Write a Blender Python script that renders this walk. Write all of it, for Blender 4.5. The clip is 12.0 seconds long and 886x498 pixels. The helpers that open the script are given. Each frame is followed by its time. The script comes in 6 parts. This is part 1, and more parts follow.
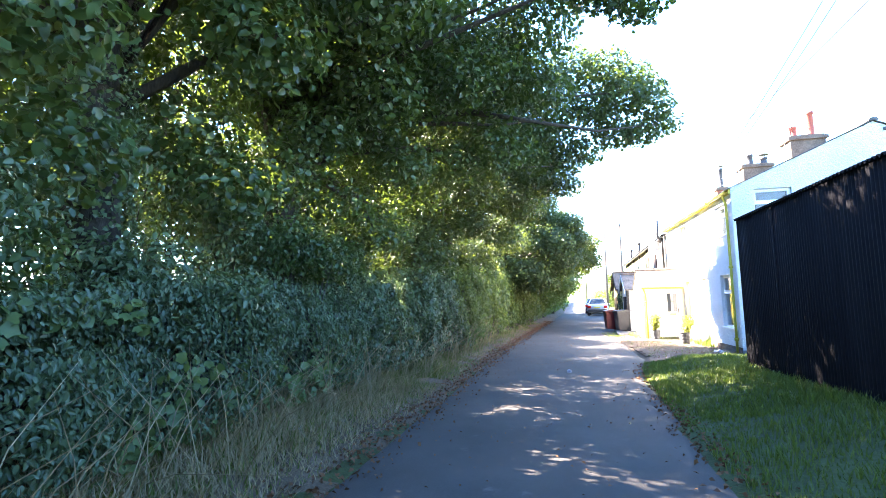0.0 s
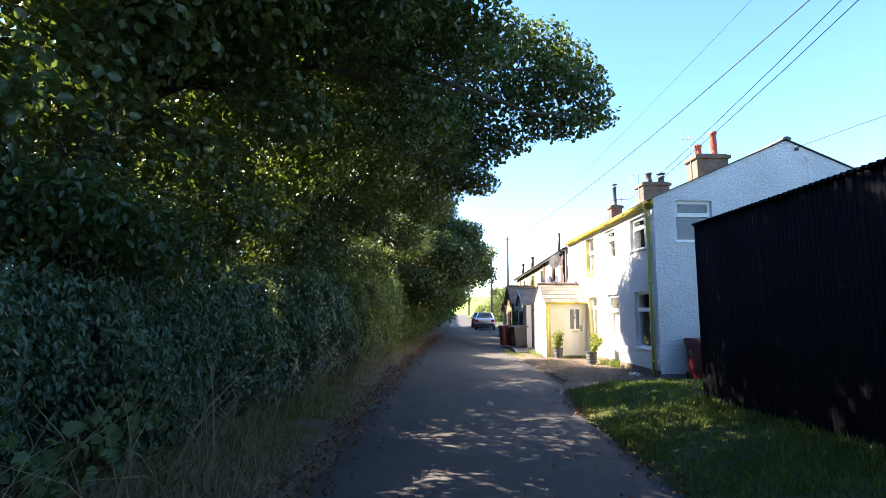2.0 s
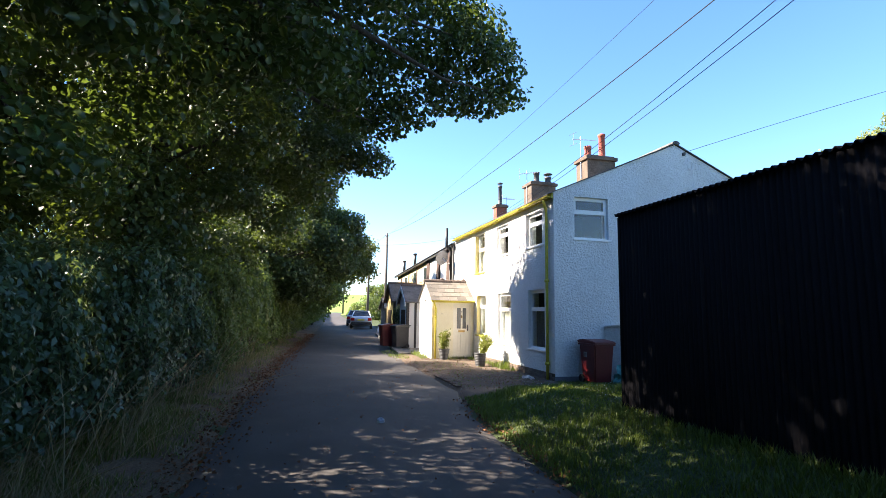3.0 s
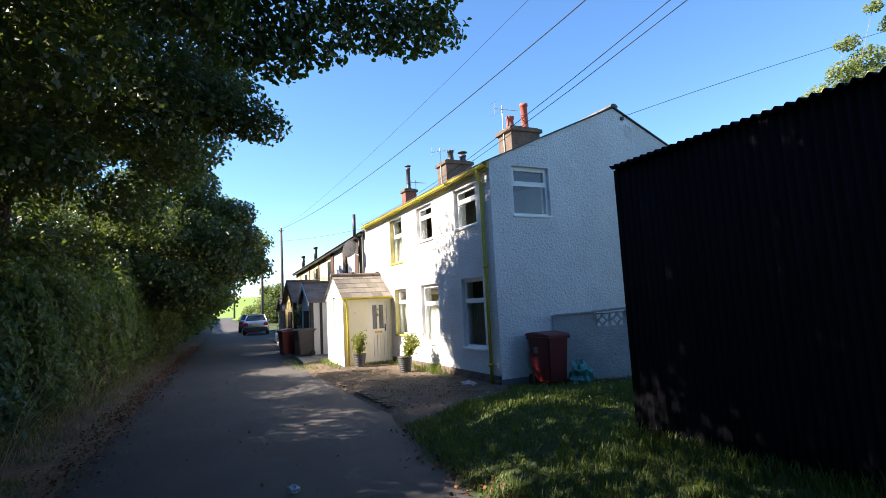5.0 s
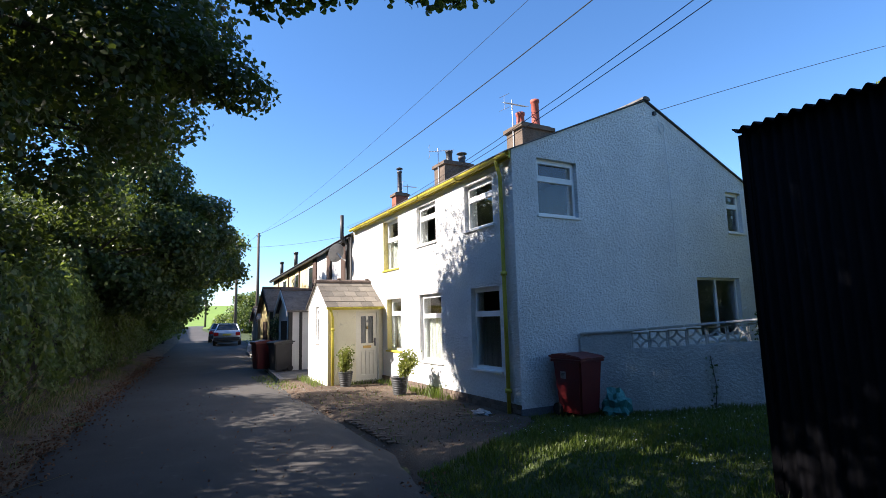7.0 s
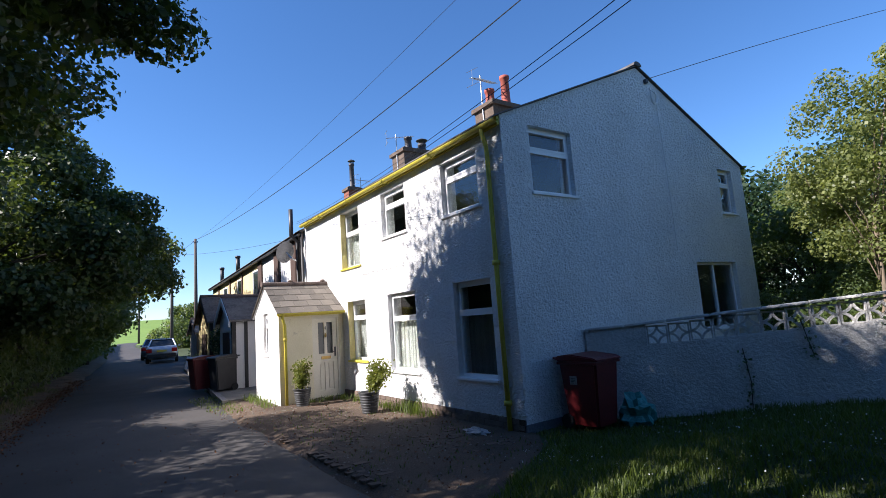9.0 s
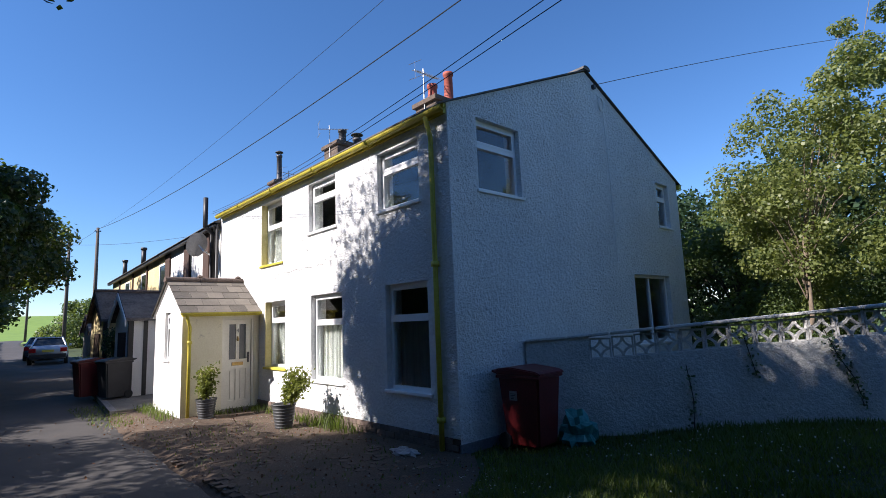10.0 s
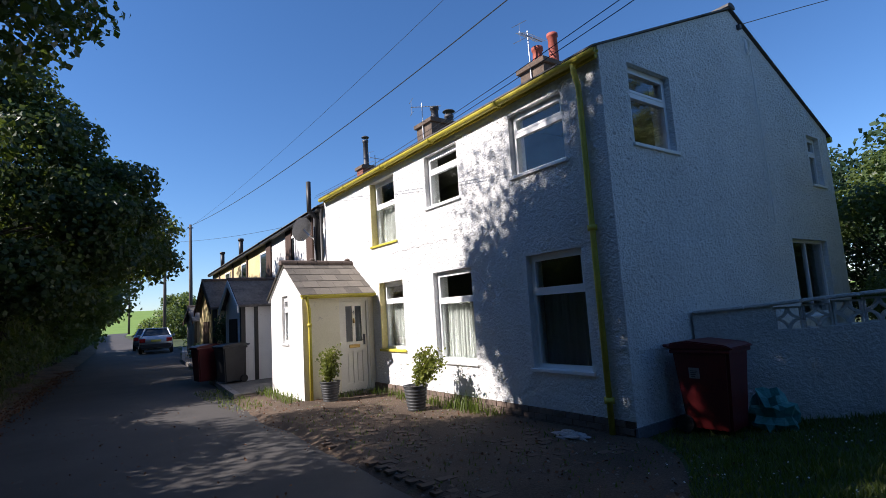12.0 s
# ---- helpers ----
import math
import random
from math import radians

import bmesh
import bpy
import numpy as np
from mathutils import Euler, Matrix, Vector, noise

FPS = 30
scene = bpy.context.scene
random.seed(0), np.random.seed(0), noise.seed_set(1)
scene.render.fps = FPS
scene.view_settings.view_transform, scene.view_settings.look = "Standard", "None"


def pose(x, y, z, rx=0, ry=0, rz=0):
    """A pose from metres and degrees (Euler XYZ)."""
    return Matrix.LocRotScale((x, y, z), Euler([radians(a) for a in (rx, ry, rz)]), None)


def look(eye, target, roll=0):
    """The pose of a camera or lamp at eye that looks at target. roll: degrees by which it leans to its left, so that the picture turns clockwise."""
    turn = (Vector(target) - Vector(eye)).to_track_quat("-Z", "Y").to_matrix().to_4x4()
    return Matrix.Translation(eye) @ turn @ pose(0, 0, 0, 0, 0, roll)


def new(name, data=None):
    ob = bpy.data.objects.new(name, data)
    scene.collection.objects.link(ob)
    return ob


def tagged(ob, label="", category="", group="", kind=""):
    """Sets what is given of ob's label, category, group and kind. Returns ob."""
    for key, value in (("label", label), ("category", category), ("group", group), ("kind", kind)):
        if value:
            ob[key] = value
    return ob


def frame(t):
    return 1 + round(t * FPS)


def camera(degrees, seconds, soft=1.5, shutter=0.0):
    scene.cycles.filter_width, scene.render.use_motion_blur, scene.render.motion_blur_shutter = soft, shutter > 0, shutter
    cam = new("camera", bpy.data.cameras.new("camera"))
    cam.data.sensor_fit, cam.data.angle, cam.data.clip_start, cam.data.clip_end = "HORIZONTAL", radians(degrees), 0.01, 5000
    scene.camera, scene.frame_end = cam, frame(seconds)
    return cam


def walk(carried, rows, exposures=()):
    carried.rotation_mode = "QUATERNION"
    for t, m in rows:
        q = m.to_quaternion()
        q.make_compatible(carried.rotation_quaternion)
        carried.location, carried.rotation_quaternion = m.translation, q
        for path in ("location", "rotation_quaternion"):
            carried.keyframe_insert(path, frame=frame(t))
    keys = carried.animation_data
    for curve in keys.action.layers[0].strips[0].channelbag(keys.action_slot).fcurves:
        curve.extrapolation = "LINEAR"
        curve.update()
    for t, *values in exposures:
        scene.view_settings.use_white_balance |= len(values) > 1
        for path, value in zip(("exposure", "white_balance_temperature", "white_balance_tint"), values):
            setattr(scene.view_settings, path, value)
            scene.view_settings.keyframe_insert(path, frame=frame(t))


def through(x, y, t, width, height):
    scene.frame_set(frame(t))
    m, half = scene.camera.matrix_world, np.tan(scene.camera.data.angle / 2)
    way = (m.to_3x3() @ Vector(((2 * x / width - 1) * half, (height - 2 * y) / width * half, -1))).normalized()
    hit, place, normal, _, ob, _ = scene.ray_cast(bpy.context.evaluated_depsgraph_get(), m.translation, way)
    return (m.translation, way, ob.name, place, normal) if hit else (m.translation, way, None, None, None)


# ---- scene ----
cam = camera(81.7, 12.0, soft=0.6)
PATH = [
    (0, (0.450, 1.964, 1.531), (0.0359, 3.9095, 1.7410), -1.30),
    (0.5, (0.248, 2.523, 1.563), (-0.0787, 4.4862, 1.7589), 2.29),
    (1, (0.060, 3.095, 1.567), (-0.2544, 5.0602, 1.7656), 1.06),
    (1.5, (-0.130, 3.764, 1.555), (-0.3634, 5.7384, 1.7694), 2.24),
    (2, (-0.320, 4.572, 1.551), (-0.2813, 6.5560, 1.7991), 0.27),
    (2.5, (-0.420, 5.414, 1.532), (-0.2468, 7.3894, 1.7915), -0.09),
    (3, (-0.466, 6.260, 1.532), (0.0495, 8.1759, 1.7794), 0.94),
    (4.8, (-0.219, 8.558, 1.612), (0.6687, 10.3387, 1.8156), -2.24),
    (5, (-0.176, 8.777, 1.619), (0.7101, 10.5571, 1.8346), -2.99),
    (5.5, (-0.066, 9.242, 1.627), (0.8906, 10.9810, 1.8732), -1.38),
    (6, (0.008, 9.654, 1.632), (1.0361, 11.3505, 1.8844), -2.70),
    (6.5, (0.015, 10.091, 1.630), (0.9201, 11.8545, 1.8967), -2.27),
    (7, (0.050, 10.586, 1.610), (1.0086, 12.3204, 1.8774), -1.43),
    (9, (0.430, 12.282, 1.603), (1.5623, 13.9090, 1.8716), -4.09),
    (9.5, (0.601, 12.660, 1.600), (1.7728, 14.2581, 1.8688), -2.36),
    (10, (0.820, 12.965, 1.605), (2.1662, 14.4178, 1.8832), -2.34),
    (10.5, (0.776, 13.289, 1.571), (2.0535, 14.8006, 1.8582), -4.27),
    (11, (0.651, 13.582, 1.535), (1.9453, 15.0814, 1.8141), -2.44),
    (11.5, (0.478, 13.898, 1.500), (1.7183, 15.4469, 1.7491), -1.32),
    (12, (0.349, 14.194, 1.470), (1.5082, 15.8058, 1.7145), -3.58),
]
walk(cam, [(t, look(eye, target, roll)) for t, eye, target, roll in PATH],
     exposures=[(0, 4.69, 7150, 18), (0.5, 3.96, 7200, 19), (1, 3.59, 7350, 20), (1.5, 3.16, 7350, 20), (2, 2.81, 7350, 18), (2.5, 2.56, 7250, 16), (3, 2.40, 7200, 16), (5, 1.95, 7100, 15), (7, 1.62, 6650, 15), (9, 1.16, 6200, 18), (10.5, 0.94, 6250, 18), (12, 0.82, 6300, 18)])

# ---------- light ----------
SUN_FROM = Vector((-1.0, 0.33, 0.86)).normalized()
world = bpy.data.worlds.new("world")
scene.world = world
world.use_nodes = True
sky = world.node_tree.nodes.new("ShaderNodeTexSky")
sky.sky_type = "NISHITA"
sky.sun_disc = False
sky.sun_elevation = math.asin(SUN_FROM.z)
sky.sun_rotation = math.atan2(SUN_FROM.x, SUN_FROM.y)
sky.air_density, sky.dust_density, sky.ozone_density = 1.0, 0.05, 6.0
world.node_tree.nodes["Background"].inputs["Strength"].default_value = 0.088
rich = world.node_tree.nodes.new("ShaderNodeHueSaturation")
rich.inputs["Saturation"].default_value = 1.12
world.node_tree.links.new(sky.outputs[0], rich.inputs["Color"])
world.node_tree.links.new(rich.outputs[0], world.node_tree.nodes["Background"].inputs["Color"])
sun = new("sun", bpy.data.lights.new("sun", "SUN"))
sun.data.energy, sun.data.angle, sun.data.color = 5.0, radians(0.53), (1.0, 0.94, 0.84)
sun.matrix_world = look((0, 0, 30), Vector((0, 0, 30)) - SUN_FROM)


# ---------- small tools ----------
def base(y):
    """Height of the lane along its length: all but level, climbing gently past the cottages, then the far field."""
    rise = 0.22 * ease(y, 26, 50) + 0.95 * ease(y, 50, 100)
    return -0.10 * ease(y, 6, 12) + rise + 7.2 * ease(y, 95, 225)


def ease(v, a, b):
    k = min(max((v - a) / (b - a), 0.0), 1.0)
    return k * k * (3 - 2 * k)


def along(y, table):
    return float(np.interp(y, [r[0] for r in table], [r[1] for r in table]))


LEFT = [(-30, -1.55), (12, -1.52), (17, -1.42), (19, -1.3), (24, -1.05), (28, -0.8), (38, 0.0), (60, 1.5), (80, 2.4), (92, 2.9), (110, 4.2)]
RIGHT = [(-30, 1.85), (7, 1.85), (10, 2.0), (14, 2.25), (16, 2.6), (17, 2.9), (24, 3.0), (30, 3.5), (40, 4.2), (54, 6.3), (61, 6.4), (71, 5.2), (85, 5.0), (92, 5.5), (110, 7.2)]


def ground_z(x, y):
    z = base(y)
    right = RIGHT_EDGE(y)
    if x > right:
        z += 0.30 * ease(x, right, 3.9) * (1 - ease(y, 14.2, 17.6))
    left = LEFT_EDGE(y)
    if x < left:
        z += 0.10 * ease(-x, -left, -left + 0.8) + 0.25 * ease(-x, -left + 0.8, -left + 2.5)
    return z


def LEFT_EDGE(y):
    return along(y, LEFT)


def RIGHT_EDGE(y):
    return along(y, RIGHT)


def box(bm, x0, x1, y0, y1, z0, z1, bevel=0.0):
    vs = [bm.verts.new((x, y, z)) for z in (z0, z1) for y in (y0, y1) for x in (x0, x1)]
    faces = [bm.faces.new([vs[i] for i in q]) for q in ((0, 2, 3, 1), (4, 5, 7, 6), (0, 1, 5, 4), (2, 6, 7, 3), (0, 4, 6, 2), (1, 3, 7, 5))]
    if bevel:
        edges = list({e for f in faces for e in f.edges})
        bmesh.ops.bevel(bm, geom=edges, offset=bevel, segments=2, affect="EDGES", profile=0.6)
    return vs


def prism(bm, poly, push):
    """A solid from a polygon of points, pushed along a vector."""
    push = Vector(push)
    a = [bm.verts.new(Vector(p)) for p in poly]
    b = [bm.verts.new(Vector(p) + push) for p in poly]
    n = len(poly)
    bm.faces.new(list(reversed(a)))
    bm.faces.new(b)
    for i in range(n):
        bm.faces.new((a[i], a[(i + 1) % n], b[(i + 1) % n], b[i]))


def tube(bm, pts, r, seg=8, cap=True):
    """A round bar along points; r is one radius or one for each point."""
    pts = [Vector(p) for p in pts]
    rs = r if isinstance(r, (list, tuple)) else [r] * len(pts)
    rings = []
    for i, p in enumerate(pts):
        d = (pts[min(i + 1, len(pts) - 1)] - pts[max(i - 1, 0)]).normalized()
        u = d.cross(Vector((0.13, 0.27, 0.95)) if abs(d.z) < 0.9 else Vector((1, 0, 0))).normalized()
        v = d.cross(u)
        rings.append([bm.verts.new(p + rs[i] * (math.cos(2 * math.pi * k / seg) * u + math.sin(2 * math.pi * k / seg) * v)) for k in range(seg)])
    for a, b in zip(rings, rings[1:]):
        for k in range(seg):
            bm.faces.new((a[k], a[(k + 1) % seg], b[(k + 1) % seg], b[k]))
    if cap:
        bm.faces.new(list(reversed(rings[0])))
        bm.faces.new(rings[-1])


def lathe(bm, profile, cx, cy, z0=0.0, seg=20):
    """A turned body from (radius, height) pairs."""
    rings = [[bm.verts.new((cx + r * math.cos(2 * math.pi * k / seg), cy + r * math.sin(2 * math.pi * k / seg), z0 + h)) for k in range(seg)] for r, h in profile]
    for a, b in zip(rings, rings[1:]):
        for k in range(seg):
            bm.faces.new((a[k], a[(k + 1) % seg], b[(k + 1) % seg], b[k]))
    bm.faces.new(list(reversed(rings[0])))
    bm.faces.new(rings[-1])


def finish(bm, name, smooth=False):
    bmesh.ops.recalc_face_normals(bm, faces=bm.faces)
    me = bpy.data.meshes.new(name)
    bm.to_mesh(me)
    bm.free()
    if smooth:
        me.shade_smooth()
    return me


def np_mesh(name, verts, faces):
    """A mesh from arrays; all faces have the same number of corners."""
    verts, faces = np.asarray(verts, np.float32), np.asarray(faces, np.int32)
    me = bpy.data.meshes.new(name)
    n, k = faces.shape
    me.vertices.add(len(verts))
    me.vertices.foreach_set("co", verts.ravel())
    me.loops.add(n * k)
    me.loops.foreach_set("vertex_index", faces.ravel())
    me.polygons.add(n)
    me.polygons.foreach_set("loop_start", np.arange(0, n * k, k, dtype=np.int32))
    me.update(calc_edges=True)
    return me


def thing(name, at, label, category, group="", kind=""):
    ob = new(name)
    ob.location = at
    ob.empty_display_size = 0.2
    return tagged(ob, label, category, group, kind)


def part(name, bm, material, parent, label="", smooth=False):
    """Links a bmesh or a mesh, given in the world's metres, as one object under a thing or a part."""
    me = finish(bm, name, smooth) if isinstance(bm, bmesh.types.BMesh) else bm
    me.materials.append(material)
    ob = new(name, me)
    ob.parent = parent
    if parent.parent is None:
        ob.matrix_parent_inverse = parent.matrix_basis.inverted()
    if label:
        ob["label"] = label
    return ob


def solid(name, bm, material, label, category, kind="", group="", smooth=False):
    me = finish(bm, name, smooth) if isinstance(bm, bmesh.types.BMesh) else bm
    me.materials.append(material)
    return tagged(new(name, me), label, category, group, kind)


# ---------- materials ----------
def material(name, low, high, scale=6.0, fine=60.0, rough=0.8, bump=0.2, depth=0.01, metal=0.0, spots=None, island=0.0, obrand=0.0, spec=0.5, stretch=(1, 1, 1), coarse_detail=6.0):
    """A surface whose colour wanders between two colours at a coarse and a fine scale, with relief; spots: (colour, amount, scale)."""
    m = bpy.data.materials.new(name)
    m.use_nodes = True
    nt = m.node_tree
    bsdf = nt.nodes["Principled BSDF"]
    link = nt.links.new

    def node(kind, **values):
        n = nt.nodes.new(kind)
        for key, value in values.items():
            n.inputs[key].default_value = value
        return n
    co = nt.nodes.new("ShaderNodeTexCoord")
    mp = node("ShaderNodeMapping", Scale=stretch)
    link(co.outputs["Object"], mp.inputs["Vector"])
    big = node("ShaderNodeTexNoise", Scale=scale, Detail=coarse_detail, Roughness=0.6)
    small = node("ShaderNodeTexNoise", Scale=fine, Detail=4.0, Roughness=0.65)
    link(mp.outputs[0], big.inputs["Vector"])
    link(mp.outputs[0], small.inputs["Vector"])
    add = nt.nodes.new("ShaderNodeMath")
    add.operation = "ADD"
    link(big.outputs["Fac"], add.inputs[0])
    link(small.outputs["Fac"], add.inputs[1])
    last = add.outputs[0]
    ramp = nt.nodes.new("ShaderNodeMapRange")
    ramp.inputs["From Min"].default_value, ramp.inputs["From Max"].default_value = 0.75, 1.25
    link(last, ramp.inputs["Value"])
    fac = ramp.outputs[0]
    for amount, kind in ((island, "geo"), (obrand, "ob")):
        if amount:
            src = nt.nodes.new("ShaderNodeNewGeometry" if kind == "geo" else "ShaderNodeObjectInfo")
            mixv = nt.nodes.new("ShaderNodeMix")
            mixv.inputs["Factor"].default_value = amount
            link(fac, mixv.inputs["A"])
            link(src.outputs["Random Per Island" if kind == "geo" else "Random"], mixv.inputs["B"])
            fac = mixv.outputs["Result"]
    mix = nt.nodes.new("ShaderNodeMix")
    mix.data_type = "RGBA"
    mix.inputs["A"].default_value, mix.inputs["B"].default_value = (*low, 1), (*high, 1)
    link(fac, mix.inputs["Factor"])
    colour = mix.outputs["Result"]
    if spots:
        sp_colour, amount, sp_scale = spots
        sp = node("ShaderNodeTexNoise", Scale=sp_scale, Detail=5.0, Roughness=0.7)
        link(mp.outputs[0], sp.inputs["Vector"])
        edge = nt.nodes.new("ShaderNodeMapRange")
        edge.inputs["From Min"].default_value, edge.inputs["From Max"].default_value = 0.72 - amount, 0.82 - amount
        link(sp.outputs["Fac"], edge.inputs["Value"])
        mix2 = nt.nodes.new("ShaderNodeMix")
        mix2.data_type = "RGBA"
        link(edge.outputs[0], mix2.inputs["Factor"])
        link(colour, mix2.inputs["A"])
        mix2.inputs["B"].default_value = (*sp_colour, 1)
        colour = mix2.outputs["Result"]
    link(colour, bsdf.inputs["Base Color"])
    bsdf.inputs["Roughness"].default_value = rough
    bsdf.inputs["Metallic"].default_value = metal
    bsdf.inputs["Specular IOR Level"].default_value = spec
    if bump:
        b = node("ShaderNodeBump", Strength=bump, Distance=depth)
        link(small.outputs["Fac"], b.inputs["Height"])
        link(b.outputs[0], bsdf.inputs["Normal"])
    return m


def leaf_material(name, low, high, glow, through=0.35, rough=0.45):
    """Leaf: two-sided, lets light through, each leaf its own shade."""
    m = material(name, low, high, scale=1.2, fine=9.0, rough=rough, bump=0.0, island=0.65, spec=0.35)
    nt = m.node_tree
    out = nt.nodes["Material Output"]
    bsdf = nt.nodes["Principled BSDF"]
    tr = nt.nodes.new("ShaderNodeBsdfTranslucent")
    tr.inputs["Color"].default_value = (*glow, 1)
    mix = nt.nodes.new("ShaderNodeMixShader")
    mix.inputs[0].default_value = through
    nt.links.new(bsdf.outputs[0], mix.inputs[1])
    nt.links.new(tr.outputs[0], mix.inputs[2])
    nt.links.new(mix.outputs[0], out.inputs["Surface"])
    return m


def glass_material(name, tint=(0.9, 0.95, 0.95)):
    m = bpy.data.materials.new(name)
    m.use_nodes = True
    b = m.node_tree.nodes["Principled BSDF"]
    b.inputs["Base Color"].default_value = (*tint, 1)
    b.inputs["Roughness"].default_value = 0.02
    b.inputs["IOR"].default_value = 1.45
    b.inputs["Transmission Weight"].default_value = 1.0
    return m


ASPHALT = material("asphalt", (0.035, 0.032, 0.030), (0.073, 0.066, 0.061), 0.7, 90, 0.85, 0.5, 0.006, spots=((0.095, 0.088, 0.08), 0.10, 2.5))
DIRT = material("dirt", (0.045, 0.030, 0.019), (0.125, 0.083, 0.053), 1.4, 45, 0.95, 0.7, 0.02, spots=((0.05, 0.07, 0.02), 0.10, 3.0))
LITTER = material("leaf_litter", (0.05, 0.035, 0.022), (0.17, 0.115, 0.07), 2.0, 40, 0.95, 0.8, 0.03)
TURF = material("turf", (0.018, 0.030, 0.007), (0.05, 0.075, 0.014), 0.6, 25, 0.95, 0.6, 0.03)
RENDER = material("roughcast_white", (0.70, 0.705, 0.70), (0.87, 0.87, 0.86), 0.9, 20, 0.9, 1.0, 0.05, spots=((0.50, 0.51, 0.51), 0.05, 3.0))
WHITEWALL = material("painted_white_wall", (0.72, 0.71, 0.68), (0.84, 0.83, 0.80), 1.5, 40, 0.85, 0.4, 0.01, spots=((0.5, 0.47, 0.42), 0.06, 6.0))
PORCHWALL = material("cream_wall", (0.67, 0.61, 0.44), (0.79, 0.735, 0.57), 1.5, 30, 0.85, 0.5, 0.01, spots=((0.42, 0.38, 0.3), 0.09, 5.0))
BLOCKWALL = material("old_white_blockwork", (0.54, 0.53, 0.50), (0.74, 0.73, 0.69), 1.8, 22, 0.92, 0.9, 0.03, spots=((0.26, 0.26, 0.22), 0.07, 3.5))
UPVC = material("white_window_plastic", (0.80, 0.81, 0.81), (0.85, 0.85, 0.85), 3, 30, 0.35, 0.05, 0.002)
YELLOW = material("yellow_paint", (0.46, 0.385, 0.04), (0.63, 0.54, 0.075), 3, 25, 0.5, 0.25, 0.004, spots=((0.35, 0.29, 0.06), 0.08, 7.0))
SLATE = material("slate", (0.085, 0.075, 0.062), (0.235, 0.205, 0.165), 3, 30, 0.75, 0.4, 0.006, obrand=0.6, spots=((0.27, 0.25, 0.17), 0.07, 9.0))
ROOF = material("roof_slate_far", (0.06, 0.058, 0.058), (0.15, 0.14, 0.135), 3, 14, 0.75, 0.5, 0.01)
TERRACOTTA = material("red_clay", (0.27, 0.055, 0.035), (0.42, 0.10, 0.06), 5, 30, 0.75, 0.2, 0.004, spots=((0.2, 0.08, 0.05), 0.08, 8.0))
RIDGECLAY = material("brown_clay", (0.075, 0.055, 0.045), (0.16, 0.115, 0.09), 5, 30, 0.85, 0.3, 0.005)
STACK = material("cement_stack", (0.07, 0.050, 0.037), (0.17, 0.125, 0.092), 2.5, 25, 0.95, 0.6, 0.015, spots=((0.1, 0.085, 0.07), 0.1, 4.0))
BRICK = material("red_brick", (0.15, 0.045, 0.028), (0.26, 0.09, 0.055), 4, 30, 0.9, 0.4, 0.008, obrand=0.5)
PAVER = material("worn_paver", (0.07, 0.043, 0.028), (0.16, 0.104, 0.066), 4, 30, 0.92, 0.5, 0.006, obrand=0.5, spots=((0.09, 0.065, 0.05), 0.14, 5.0))
PLINTH = material("plinth_brick", (0.10, 0.075, 0.06), (0.22, 0.16, 0.13), 4, 30, 0.9, 0.4, 0.008, obrand=0.5)
TAR = material("black_tarred_iron", (0.004, 0.004, 0.006), (0.010, 0.010, 0.014), 1.2, 35, 0.75, 0.25, 0.004, spots=((0.12, 0.115, 0.105), 0.0, 2.6), stretch=(1, 1, 0.22), spec=0.12)
BLACK = material("black_paint", (0.012, 0.012, 0.013), (0.03, 0.03, 0.03), 4, 40, 0.5, 0.15, 0.003)
TIMBER = material("dark_timber", (0.035, 0.02, 0.015), (0.09, 0.05, 0.035), 4, 40, 0.8, 0.4, 0.005, stretch=(6, 6, 0.6))
POLEWOOD = material("pole_wood", (0.06, 0.045, 0.035), (0.13, 0.10, 0.08), 3, 40, 0.85, 0.3, 0.005, stretch=(6, 6, 0.5))
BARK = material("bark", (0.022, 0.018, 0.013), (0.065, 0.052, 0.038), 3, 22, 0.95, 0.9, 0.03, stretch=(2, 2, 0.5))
PALEBARK = material("pale_bark", (0.11, 0.085, 0.06), (0.24, 0.185, 0.13), 3, 22, 0.9, 0.6, 0.02, stretch=(2, 2, 0.5))
MAROON = material("maroon_plastic", (0.10, 0.008, 0.010), (0.16, 0.014, 0.016), 2, 40, 0.42, 0.08, 0.002, spots=((0.12, 0.02, 0.02), 0.05, 5.0))
GREYBIN = material("dark_grey_plastic", (0.02, 0.02, 0.022), (0.045, 0.045, 0.048), 2, 40, 0.45, 0.08, 0.002)
POT = material("dark_pot", (0.035, 0.037, 0.04), (0.075, 0.078, 0.082), 3, 30, 0.45, 0.1, 0.002)
SOIL = material("potting_soil", (0.02, 0.014, 0.01), (0.06, 0.04, 0.03), 6, 60, 1.0, 0.9, 0.02)
TEALBAG = material("teal_plastic_bag", (0.03, 0.22, 0.20), (0.07, 0.36, 0.32), 6, 25, 0.35, 0.5, 0.02)
PALEBAG = material("pale_plastic_bag", (0.20, 0.20, 0.20), (0.42, 0.41, 0.40), 8, 25, 0.4, 0.5, 0.02)
FOIL = material("crumpled_wrapper", (0.25, 0.27, 0.36), (0.8, 0.8, 0.82), 30, 90, 0.3, 0.6, 0.01)
CURTAIN = material("net_curtain", (0.19, 0.198, 0.18), (0.29, 0.298, 0.275), 2, 50, 0.9, 0.2, 0.004, stretch=(6, 6, 0.4))
ROOM = material("darkened_room_wall", (0.11, 0.098, 0.082), (0.17, 0.15, 0.128), 2, 20, 0.95, 0.1, 0.004)
CREAMDOOR = material("cream_door", (0.66, 0.62, 0.52), (0.76, 0.72, 0.62), 3, 30, 0.5, 0.15, 0.003, spots=((0.5, 0.45, 0.36), 0.05, 7.0))
